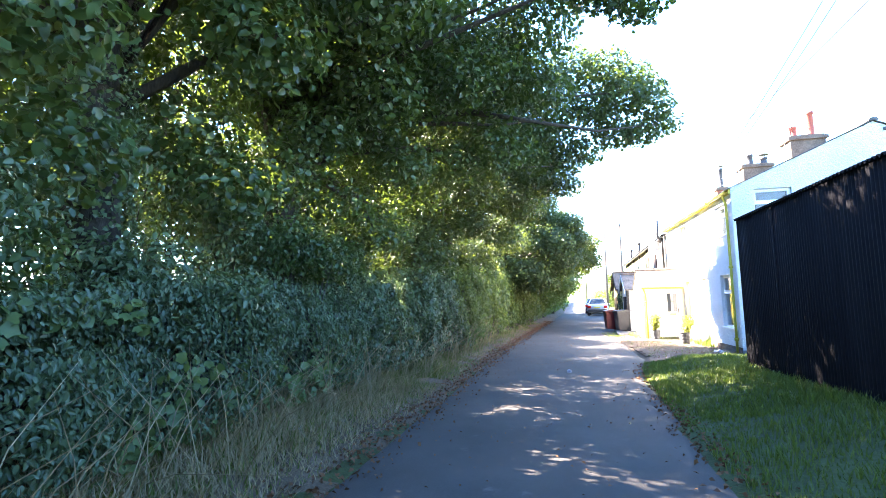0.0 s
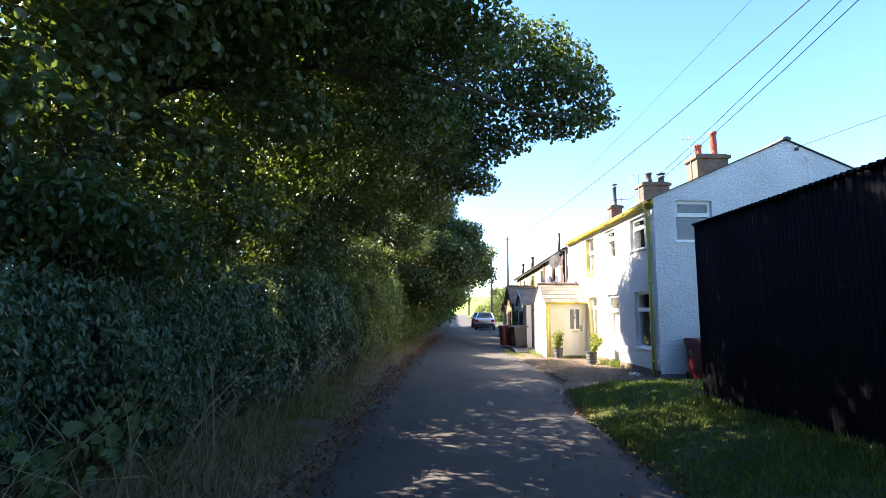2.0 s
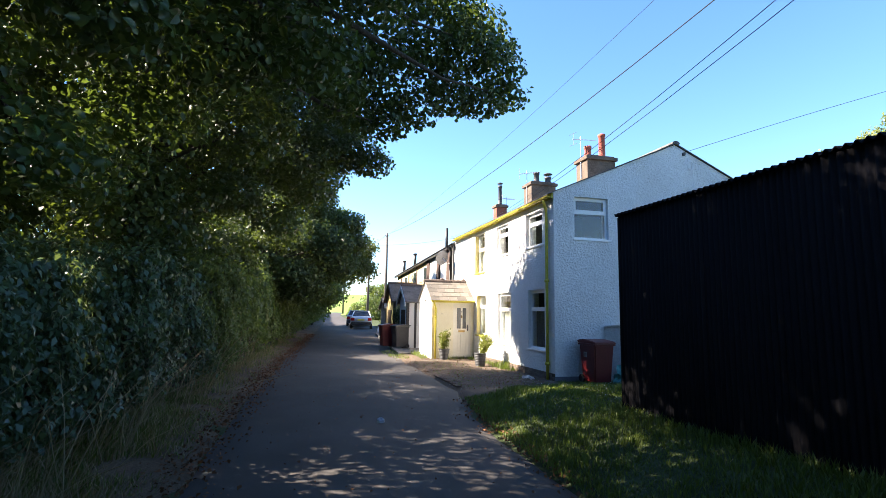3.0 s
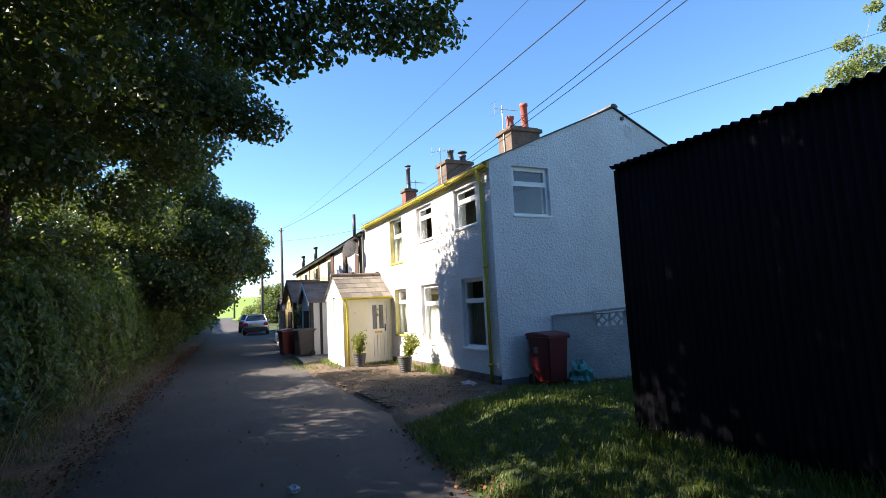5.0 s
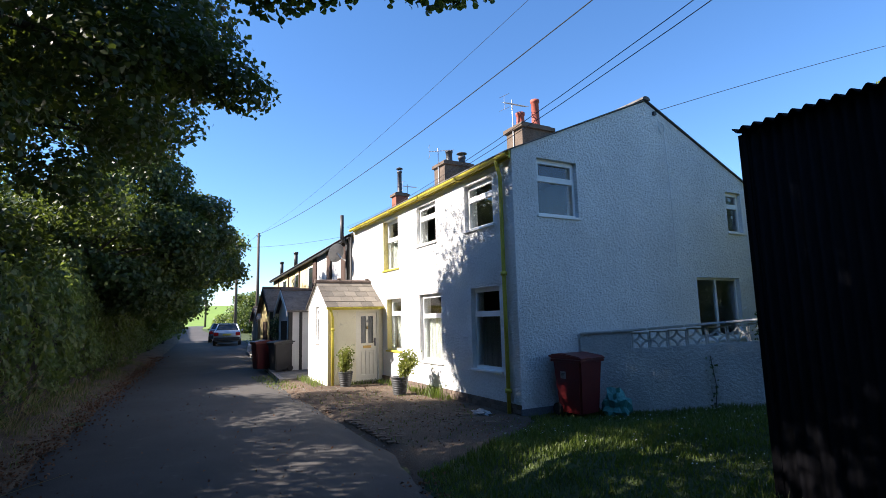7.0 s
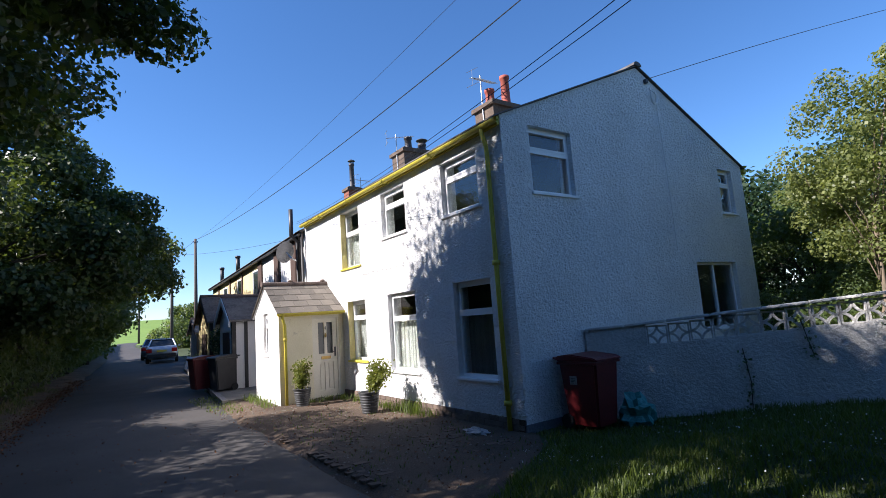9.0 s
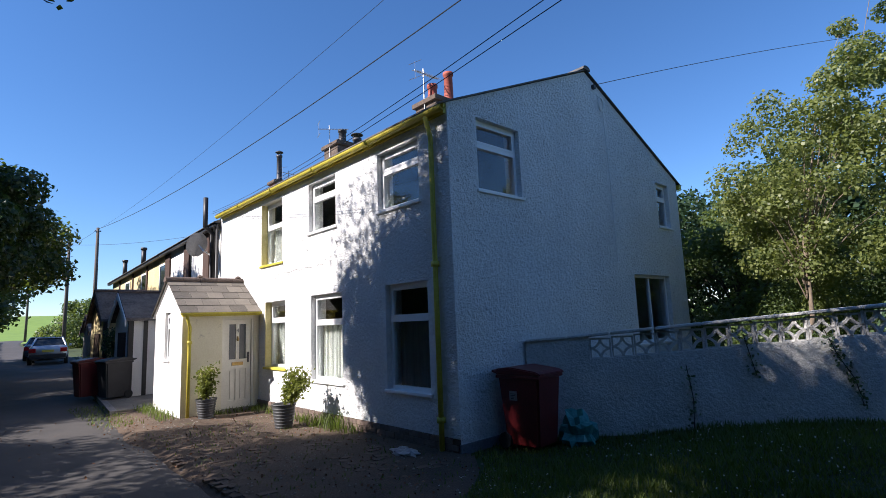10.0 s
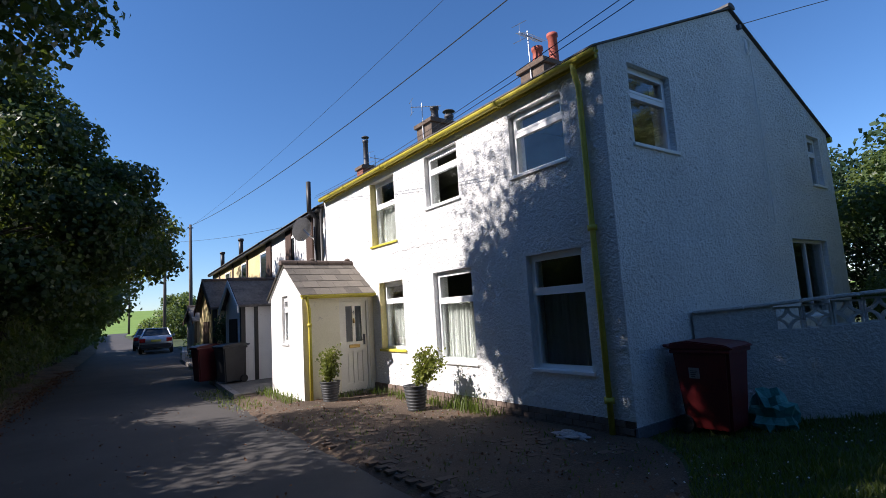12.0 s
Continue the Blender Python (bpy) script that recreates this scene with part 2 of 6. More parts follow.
OCHREWALL = material("ochre_render", (0.56, 0.45, 0.22), (0.72, 0.60, 0.34), 1.2, 20, 0.9, 0.4, 0.01)
REVEAL = material("cream_yellow_paint", (0.60, 0.52, 0.22), (0.72, 0.64, 0.32), 3, 25, 0.6, 0.2, 0.004)
BRASS = material("brass", (0.26, 0.17, 0.06), (0.40, 0.27, 0.10), 6, 40, 0.45, 0.05, 0.001, metal=1.0)
STEEL = material("galvanised_metal", (0.38, 0.39, 0.4), (0.55, 0.56, 0.57), 6, 40, 0.4, 0.1, 0.002, metal=0.9)
DARKFLUE = material("dark_flue", (0.03, 0.03, 0.034), (0.075, 0.075, 0.08), 5, 30, 0.55, 0.1, 0.002, metal=0.3)
DISHGREY = material("dish_grey", (0.16, 0.16, 0.165), (0.24, 0.24, 0.245), 5, 30, 0.5, 0.1, 0.002)
KERB = material("kerb_stone", (0.16, 0.15, 0.14), (0.30, 0.28, 0.26), 2, 40, 0.92, 0.4, 0.006, obrand=0.4)
CONCRETE = material("worn_concrete", (0.11, 0.097, 0.08), (0.24, 0.215, 0.18), 1.2, 40, 0.95, 0.5, 0.01, spots=((0.09, 0.08, 0.06), 0.1, 3.0))
SILVER = material("silver_car_paint", (0.42, 0.45, 0.50), (0.46, 0.49, 0.54), 1, 90, 0.28, 0.0, 0.001, metal=0.6)
BLUECAR = material("blue_grey_car_paint", (0.16, 0.21, 0.30), (0.19, 0.25, 0.34), 1, 90, 0.28, 0.0, 0.001, metal=0.6)
TAIL = material("red_lamp", (0.35, 0.012, 0.012), (0.5, 0.02, 0.02), 5, 40, 0.2, 0.0)
RUBBER = material("tyre_rubber", (0.014, 0.014, 0.015), (0.03, 0.03, 0.03), 5, 40, 0.85, 0.1)
PLATE = material("yellow_plate", (0.7, 0.55, 0.08), (0.78, 0.62, 0.1), 5, 40, 0.5, 0.0)
TINTED = material("dark_car_glass", (0.015, 0.02, 0.025), (0.03, 0.035, 0.04), 2, 20, 0.06, 0.0)
GLASS = glass_material("window_glass")
STICKER = material("pale_sticker", (0.24, 0.22, 0.22), (0.34, 0.32, 0.31), 20, 60, 0.6, 0.0)
IVY = leaf_material("ivy_leaf", (0.026, 0.055, 0.028), (0.12, 0.175, 0.085), (0.19, 0.27, 0.06), 0.2, 0.33)
BRAMBLE = leaf_material("bramble_leaf", (0.045, 0.085, 0.025), (0.13, 0.19, 0.065), (0.26, 0.36, 0.09), 0.3, 0.45)
HEDGELEAF = leaf_material("hedge_leaf", (0.03, 0.055, 0.018), (0.10, 0.14, 0.045), (0.26, 0.34, 0.06), 0.3, 0.45)
TREELEAF = leaf_material("tree_leaf", (0.018, 0.040, 0.014), (0.062, 0.105, 0.034), (0.15, 0.22, 0.03), 0.25, 0.38)
# Darker copy of the tree leaf: shade of the hedge trees in its colour.
SHADELEAF = leaf_material("shaded_tree_leaf", (0.016, 0.034, 0.011), (0.052, 0.085, 0.028), (0.17, 0.23, 0.03), 0.24, 0.45)
PALELEAF = leaf_material("silver_green_leaf", (0.03, 0.055, 0.014), (0.22, 0.245, 0.085), (0.36, 0.42, 0.08), 0.34, 0.45)
DARKLEAF = leaf_material("conifer_leaf", (0.012, 0.03, 0.014), (0.04, 0.075, 0.03), (0.08, 0.14, 0.03), 0.2, 0.5)
POTLEAF = leaf_material("potted_shrub_leaf", (0.05, 0.08, 0.015), (0.22, 0.24, 0.05), (0.3, 0.34, 0.05), 0.35, 0.4)
GRASS = leaf_material("green_grass", (0.042, 0.066, 0.013), (0.125, 0.165, 0.034), (0.18, 0.26, 0.03), 0.35, 0.5)
STRAW = leaf_material("dry_grass", (0.20, 0.145, 0.08), (0.47, 0.37, 0.21), (0.35, 0.28, 0.12), 0.25, 0.7)
DEADLEAF = leaf_material("dead_leaf", (0.07, 0.03, 0.018), (0.24, 0.11, 0.05), (0.2, 0.09, 0.03), 0.15, 0.8)
FLOWER = material("white_clover", (0.7, 0.7, 0.66), (0.85, 0.85, 0.8), 20, 60, 0.8, 0.0)
FIELD = material("field_grass", (0.105, 0.19, 0.022), (0.165, 0.26, 0.035), 0.02, 0.6, 0.95, 0.3, 0.05)


# ---------- ground, lane, verges ----------
def build_ground():
    xs = sorted({*np.arange(-8, 16.01, 0.4).round(2), *np.arange(-60, 61, 6.0), *(-600, -300, -150, 150, 300, 600)})
    ys = sorted({*np.arange(-6, 46.01, 0.5).round(2), *np.arange(46, 260, 5.0), *(-400, -150, -60, -30, -15, 300, 400, 600, 900)})
    verts = []
    for y in ys:
        for x in xs:
            z = ground_z(x, y) + 0.03 * noise.noise((x * 0.8, y * 0.8, 0))
            if LEFT_EDGE(y) - 0.05 < x < RIGHT_EDGE(y) + 0.05 and y < 108:
                z = base(y) - 0.12
            verts.append((x, y, z))
    n = len(xs)
    faces = [(j * n + i, j * n + i + 1, (j + 1) * n + i + 1, (j + 1) * n + i) for j in range(len(ys) - 1) for i in range(n - 1)]
    me = np_mesh("ground", verts, faces)
    me.shade_smooth()
    ob = solid("ground", me, TURF, "grassy ground reaching away to the fields", "ground", "structure")
    me.materials.append(FIELD)
    far = [1 if ys[j] > 88 else 0 for j in range(len(ys) - 1) for i in range(n - 1)]
    me.polygons.foreach_set("material_index", np.array(far, np.int32))
    return ob


def strip(y0, y1, step, left, right, cols, lift):
    """A sheet along the lane between two edges given as functions of y; lift(u, y) is its height."""
    ys = np.arange(y0, y1 + step / 2, step)
    verts, faces = [], []
    for y in ys:
        a, b = left(y), right(y)
        for i in range(cols + 1):
            u = i / cols
            verts.append((a + (b - a) * u, y, lift(u, a + (b - a) * u, y)))
    for j in range(len(ys) - 1):
        for i in range(cols):
            k = j * (cols + 1) + i
            faces.append((k, k + 1, k + cols + 2, k + cols + 1))
    return verts, faces


def wobble(y, seed, amount=0.06):
    return amount * (noise.noise((y * 0.9, seed, 0)) + 0.6 * noise.noise((y * 3.1, seed, 4)))


def build_lane():
    def height(u, x, y):
        edge = min(u, 1 - u)
        return base(y) + 0.03 * math.sin(math.pi * min(max(u, 0), 1)) - 0.012 + (0.0 if edge > 0.001 else -0.07) + 0.012 * noise.noise((x * 0.5, y * 0.5, 7))
    v, f = strip(-25, 108, 0.4, lambda y: LEFT_EDGE(y) - 0.1 + wobble(y, 1), lambda y: RIGHT_EDGE(y) + 0.08 + wobble(y, 2, 0.11), 14, height)
    me = np_mesh("road", v, f)
    me.shade_smooth()
    solid("road", me, ASPHALT, "worn grey asphalt lane without markings", "road", "structure")
    # leaf litter and bare soil along the hedge foot
    v, f = strip(-12, 70, 0.35, lambda y: LEFT_EDGE(y) - 2.0, lambda y: LEFT_EDGE(y) + 0.05 + wobble(y, 5, 0.12), 8,
                 lambda u, x, y: max(ground_z(x, y), base(y) - 0.02) + 0.03 + 0.03 * noise.noise((x * 3, y * 3, 1)) - (0.06 if u > 0.99 else 0))
    me = np_mesh("verge_soil", v, f)
    me.shade_smooth()
    solid("verge_soil", me, LITTER, "brown leaf litter and soil beside the lane", "verge", "structure")
    # the trodden forecourt
    v, f = strip(15.6, 26.4, 0.3, lambda y: RIGHT_EDGE(y) - 0.15 + wobble(y, 8, 0.2), lambda y: 5.60 if y > 17.6 else 3.3 + 2.1 * ease(y, 15.6, 17.6), 10,
                 lambda u, x, y: ground_z(x, y) + 0.025 + 0.02 * noise.noise((x * 2, y * 2, 3)) - (0.09 if u < 0.05 else 0.0) - 0.10 * (1 - ease(y, 15.6, 16.4)))
    me = np_mesh("forecourt", v, f)
    me.shade_smooth()
    return solid("forecourt", me, DIRT, "dusty brown forecourt of old pavers and earth", "forecourt", "structure")


ground = build_ground()
forecourt = build_lane()


def build_pavement():
    bm = bmesh.new()
    ys = list(np.arange(26.3, 56, 1.2))
    for a, b in zip(ys, ys[1:]):
        xa, xb = RIGHT_EDGE(a) + 0.14, RIGHT_EDGE(b) + 0.14
        prism(bm, [(xa, a, base(a) - 0.1), (xb, b, base(b) - 0.1), (xb, b, base(b) + 0.055), (xa, a, base(a) + 0.055)], (4.2, 0, 0))
    pave = solid("pavement", bm, CONCRETE, "worn concrete pavement in front of the cottages", "pavement", "structure")
    for a in np.arange(26.3, 55, 0.92):
        b = a + 0.905
        bm = bmesh.new()
        xa, xb = RIGHT_EDGE(a), RIGHT_EDGE(b)
        prism(bm, [(xa, a, base(a) - 0.1), (xb, b, base(b) - 0.1), (xb, b, base(b) + 0.065), (xa, a, base(a) + 0.065)], (0.135, 0, 0))
        part("kerb_stone", bm, KERB, pave)


build_pavement()


# ---------- walls with openings ----------
def wall_sheet(bm, at, u, inward, length, z0, z1, thick, openings):
    """An upright wall from the point at along u, its outer face there and its body towards inward; openings: (u0, u1, z0, z1)."""
    at, u, inward = Vector(at), Vector(u), Vector(inward)
    us = sorted({0.0, length, *(o[0] for o in openings), *(o[1] for o in openings)})
    zs = sorted({z0, z1, *(o[2] for o in openings), *(o[3] for o in openings)})
    us = sorted({*us, *(a + (b - a) * k / max(1, round((b - a) / 1.5)) for a, b in zip(us, us[1:]) for k in range(max(1, round((b - a) / 1.5))))})
    verts = {}

    def vert(a, z, d):
        key = (round(a, 4), round(z, 4), d)
        if key not in verts:
            verts[key] = bm.verts.new(at + u * a + inward * (thick if d else 0) + Vector((0, 0, z)))
        return verts[key]

    def hole(a, z):
        return any(o[0] < a < o[1] and o[2] < z < o[3] for o in openings)
    full = {}
    for i, (a, b) in enumerate(zip(us, us[1:])):
        for j, (c, d) in enumerate(zip(zs, zs[1:])):
            full[i, j] = not hole((a + b) / 2, (c + d) / 2)
    for (i, j), on in full.items():
        if not on:
            continue
        a, b, c, d = us[i], us[i + 1], zs[j], zs[j + 1]
        bm.faces.new((vert(a, c, 0), vert(b, c, 0), vert(b, d, 0), vert(a, d, 0)))
        bm.faces.new((vert(a, c, 1), vert(a, d, 1), vert(b, d, 1), vert(b, c, 1)))
        for di, dj, p, q in ((-1, 0, (a, c), (a, d)), (1, 0, (b, d), (b, c)), (0, -1, (b, c), (a, c)), (0, 1, (a, d), (b, d))):
            if not full.get((i + di, j + dj), False):
                bm.faces.new((vert(*p, 0), vert(*q, 0), vert(*q, 1), vert(*p, 1)))


def frame_bars(bm, at, u, inward, o, bar, depth, back):
    """One mitred frame round an opening o = (u0, u1, z0, z1), set back from the wall's face."""
    a, b, c, d = o
    at, u, inward = Vector(at), Vector(u), Vector(inward)
    loops = []
    for inset, near in ((0, back), (bar, back), (bar, back + depth), (0, back + depth)):
        loops.append([bm.verts.new(at + u * p + Vector((0, 0, q)) + inward * near) for p, q in ((a + inset, c + inset), (b - inset, c + inset), (b - inset, d - inset), (a + inset, d - inset))])
    for l, m in zip(loops, loops[1:] + loops[:1]):
        for k in range(4):
            bm.faces.new((l[k], l[(k + 1) % 4], m[(k + 1) % 4], m[k]))


def slab(bm, at, u, inward, a, b, c, d, near, far):
    at, u, inward = Vector(at), Vector(u), Vector(inward)
    poly = [at + u * p + Vector((0, 0, q)) + inward * near for p, q in ((a, c), (b, c), (b, d), (a, d))]
    prism(bm, poly, inward * (far - near))


def window(parent, at, u, inward, o, transom=0.34, back=0.09, sill=UPVC, curtain=False, split=0, name="window"):
    """A plastic casement: frame, top light over a fixed pane, sill, and net curtains where they hang."""
    a, b, c, d = o
    at, u, inward = Vector(at), Vector(u), Vector(inward)
    bm = bmesh.new()
    frame_bars(bm, at, u, inward, o, 0.055, 0.07, back)
    win = part(name, bm, UPVC, parent, "white plastic casement window")
    bar = bmesh.new()
    if split:
        m = a + (b - a) * split
        slab(bar, at, u, inward, m - 0.03, m + 0.03, c + 0.055, d - 0.055, back + 0.004, back + 0.066)
        panes = [(a + 0.055, m - 0.03, c + 0.055, d - 0.055), (m + 0.03, b - 0.055, c + 0.055, d - 0.055)]
        part("mullion", bar, UPVC, win)
    else:
        t = d - (d - c) * transom
        slab(bar, at, u, inward, a + 0.055, b - 0.055, t - 0.035, t + 0.035, back - 0.006, back + 0.064)
        panes = [(a + 0.055, b - 0.055, c + 0.055, t - 0.035), (a + 0.055, b - 0.055, t + 0.035, d - 0.055)]
        part("transom", bar, UPVC, win)
        sash = bmesh.new()
        frame_bars(sash, at, u, inward, panes[1], 0.035, 0.05, back - 0.012)
        part("sash", sash, UPVC, win)
    for p in panes:
        bm = bmesh.new()
        slab(bm, at, u, inward, p[0] - 0.005, p[1] + 0.005, p[2] - 0.005, p[3] + 0.005, back + 0.03, back + 0.036)
        g = part("pane", bm, GLASS, win)
        g.visible_shadow = False
    bm = bmesh.new()
    slab(bm, at, u, inward, a - 0.04, b + 0.04, c - 0.045, c + 0.002, -0.035, back + 0.05)
    bmesh.ops.bevel(bm, geom=bm.edges, offset=0.006, segments=1, affect="EDGES")
    part("sill", bm, sill, win)
    if curtain:
        for side in (0, 1):
            bm = bmesh.new()
            n = 26
            w = (b - a) * 0.47
            cols = []
            for i in range(n + 1):
                s = a + 0.03 + w * i / n if side == 0 else b - 0.03 - w * i / n
                dep = back + 0.15 + 0.032 * math.sin(i * 1.5) + 0.01 * math.sin(i * 0.7 + side)
                cols.append([bm.verts.new(at + u * s + inward * (dep + 0.008 * k) + Vector((0, 0, z))) for k, z in enumerate((c + 0.03, (c + d) / 2 - 0.2, d - (d - c) * transom))])
            for p, q in zip(cols, cols[1:]):
                for k in range(2):
                    bm.faces.new((p[k], q[k], q[k + 1], p[k + 1]))
            part("curtain", bm, CURTAIN, win, "white net curtain", smooth=True)
    return win


# ---------- the white end cottage ----------
FX, GY, EY, BX = 5.55, 17.88, 26.6, 12.99
EAVE, RIDGE_X, RIDGE_Z = 4.64, 9.27, 6.28
FRONT = [(18.42 - GY, 19.42 - GY, 0.62, 2.19), (18.53 - GY, 19.56 - GY, 3.38, 4.32), (20.68 - GY, 21.78 - GY, 0.63, 2.18), (20.86 - GY, 21.86 - GY, 3.38, 4.34),
         (23.00 - GY, 24.05 - GY, 2.97, 4.36), (22.85 - GY, 23.82 - GY, 0.79, 2.16)]
GABLE = [(6.13 - FX, 7.12 - FX, 3.47, 4.57), (11.90 - FX, 12.50 - FX, 3.48, 4.48), (10.54 - FX, 12.12 - FX, 1.0, 2.38)]


def build_cottage():
    home = thing("cottage", (FX, GY, 0), "white roughcast end cottage with yellow gutters and white plastic windows", "house")
    bm = bmesh.new()
    wall_sheet(bm, (FX, GY + 0.006, 0), (0, 1, 0), (1, 0, 0), EY - GY, -0.45, EAVE, 0.32, FRONT)
    part("front_wall", bm, RENDER, home, "white roughcast wall")
    bm = bmesh.new()
    wall_sheet(bm, (FX + 0.003, GY, 0), (1, 0, 0), (0, 1, 0), BX - FX - 0.006, -0.45, EAVE, 0.32, GABLE)
    part("gable_wall", bm, RENDER, home, "white roughcast gable wall")
    bm = bmesh.new()
    prism(bm, [(FX + 0.003, GY, EAVE), (BX - 0.003, GY, EAVE), (RIDGE_X, GY, RIDGE_Z - 0.02)], (0, 0.32, 0))
    part("gable_top", bm, RENDER, home)
    bm = bmesh.new()
    box(bm, BX - 0.32, BX, GY + 0.32, EY, -0.45, EAVE)
    box(bm, FX + 0.33, BX - 0.33, EY - 0.3, EY, -0.45, EAVE)
    part("rear_wall", bm, RENDER, home)
    # Inner walls are added; their dark colour stands in for unlit rooms.
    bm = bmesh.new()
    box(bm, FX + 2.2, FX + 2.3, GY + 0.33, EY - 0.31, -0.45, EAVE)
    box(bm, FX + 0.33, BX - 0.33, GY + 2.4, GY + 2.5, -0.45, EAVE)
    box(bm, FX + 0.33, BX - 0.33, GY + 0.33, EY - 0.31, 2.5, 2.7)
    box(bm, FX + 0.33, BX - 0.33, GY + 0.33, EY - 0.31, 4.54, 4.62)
    part("inner_wall", bm, ROOM, home, "added inner walls and floors, coloured dark for unlit rooms")
    for o, kw in zip(FRONT, (dict(curtain=True), dict(), dict(curtain=True), dict(), dict(curtain=True, transom=0.4, sill=YELLOW, back=0.14), dict(transom=0.3, sill=YELLOW, back=0.14, curtain=True))):
        window(home, (FX, GY, 0), (0, 1, 0), (1, 0, 0), o, **kw)
    for o, kw in zip(GABLE, (dict(transom=0.36), dict(transom=0.36), dict(split=0.5))):
        window(home, (FX, GY, 0), (1, 0, 0), (0, 1, 0), o, **kw)
    for o in FRONT[4:]:
        bm = bmesh.new()
        slab(bm, (FX, GY, 0), (0, 1, 0), (1, 0, 0), o[1] - 0.012, o[1] - 0.002, o[2] + 0.01, o[3] - 0.005, 0.003, 0.139)
        part("reveal", bm, REVEAL, home, "cream-yellow painted window reveal")
    # roof slopes, with a thin slated edge showing at the verge
    slope = (RIDGE_Z - EAVE) / (RIDGE_X - FX)
    for side, name in ((-1, "roof_slope"), (1, "roof_slope")):
        bm = bmesh.new()
        ex = RIDGE_X + side * (RIDGE_X - FX + 0.17)
        ez = EAVE - 0.17 * slope
        prism(bm, [(ex, GY - 0.05, ez), (RIDGE_X, GY - 0.05, RIDGE_Z), (RIDGE_X, GY - 0.05, RIDGE_Z + 0.022), (ex, GY - 0.05, ez + 0.022)], (0, EY - GY + 0.03, 0))
        part(name, bm, ROOF, home, "dark slate roof slope")
    for k in range(19):
        bm = bmesh.new()
        y = GY - 0.07 + k * 0.46
        pts = [(RIDGE_X + 0.12 * math.sin(a), y, RIDGE_Z + 0.005 + 0.075 * math.cos(a)) for a in np.linspace(-1.7, 1.7, 9)]
        prism(bm, pts, (0, 0.45, 0))
        part("ridge_tile", bm, ROOF, home)
    # plinth bricks along the front foot
    i = 0
    for row in range(4):
        for k in range(36):
            y = GY + 0.02 + k * 0.225 + (0.11 if row % 2 else 0)
            if y + 0.21 > EY - 2.2:
                continue
            bm = bmesh.new()
            box(bm, FX - 0.035 - 0.006 * noise.noise((y * 7, row, 0)), FX + 0.05, y, y + 0.212, -0.20 + row * 0.075, -0.20 + row * 0.075 + 0.066)
            part("plinth_brick", bm, PLINTH, home)
    bm = bmesh.new()
    box(bm, FX - 0.02, FX + 0.02, GY + 0.004, EY - 2.3, -0.45, 0.095)
    part("plinth", bm, DIRT, home)
    bm = bmesh.new()
    box(bm, FX - 0.02, BX - 0.5, GY - 0.025, GY + 0.02, -0.45, 0.03)
    part("plinth", bm, material("slate_grey_plinth", (0.10, 0.11, 0.13), (0.18, 0.19, 0.21), 2, 30, 0.9, 0.4), home, "grey painted plinth")
    gutter(home, FX - 0.13, EAVE - 0.10, GY - 0.06, EY - 0.05, 0.062)
    bm = bmesh.new()
    yy = GY + 0.30
    tube(bm, [(FX - 0.13, yy, EAVE - 0.14), (FX - 0.13, yy, EAVE - 0.22), (FX - 0.06, yy, EAVE - 0.42), (FX - 0.055, yy, EAVE - 0.6), (FX - 0.055, yy, 2.0), (FX - 0.055, yy, -0.2)], 0.037, 12)
    for z in (2.35, 0.28):
        lathe(bm, [(0.06, 0), (0.06, 0.07)], FX - 0.055, yy, z, 12)
    part("downpipe", bm, YELLOW, home, "yellow painted downpipe", smooth=True)
    bm = bmesh.new()
    box(bm, FX - 0.045, FX + 0.01, GY + 0.02, EY - 0.05, EAVE - 0.16, EAVE - 0.02)
    part("fascia", bm, YELLOW, home, "yellow fascia board")
    # rear gutter end and the cable bracket by the ridge
    bm = bmesh.new()
    tube(bm, [(BX + 0.12, GY - 0.05, EAVE - 0.1), (BX + 0.12, EY, EAVE - 0.1)], 0.06, 10)
    part("rear_gutter", bm, YELLOW, home)
    bm = bmesh.new()
    tube(bm, [(9.62, GY - 0.04, 5.86), (9.70, GY - 0.1, 5.78), (9.80, GY - 0.03, 5.62), (9.86, GY - 0.03, 4.1), (9.88, GY - 0.03, 2.6)], 0.008, 6)
    part("wall_cable", bm, UPVC, home, "pale cable clipped to the gable")
    bm = bmesh.new()
    loops = [(9.72 + (0.10 + 0.012 * math.sin(k * 0.7)) * math.cos(k * 0.4), GY - 0.035 - 0.0006 * k, 5.70 + (0.13 + 0.015 * math.cos(k * 0.5)) * math.sin(k * 0.4)) for k in range(46)]
    tube(bm, loops, 0.009, 5)
    part("cable_coil", bm, UPVC, home, "loose coil of white cable")
    bm = bmesh.new()
    box(bm, 9.50, 9.58, GY - 0.06, GY + 0.01, 5.98, 6.06, 0.01)
    part("cable_bracket", bm, DARKFLUE, home, "small dark wire bracket")
    return home


def gutter(parent, x, z, y0, y1, r):
    bm = bmesh.new()
    arc = [(x - r * math.cos(a), z - r * math.sin(a)) for a in np.linspace(0, math.pi, 9)]
    inner = [(x - (r - 0.008) * math.cos(a), z - (r - 0.008) * math.sin(a)) for a in np.linspace(math.pi, 0, 9)]
    prism(bm, [(p, y0, q) for p, q in arc + inner], (0, y1 - y0, 0))
    for y in np.arange(y0 + 1.8, y1, 1.8):
        tube(bm, [(x - (r + 0.008) * math.cos(a), y, z - (r + 0.008) * math.sin(a)) for a in np.linspace(0, math.pi, 7)], 0.02, 6)
    part("gutter", bm, YELLOW, parent, "yellow half-round gutter")


cottage = build_cottage()


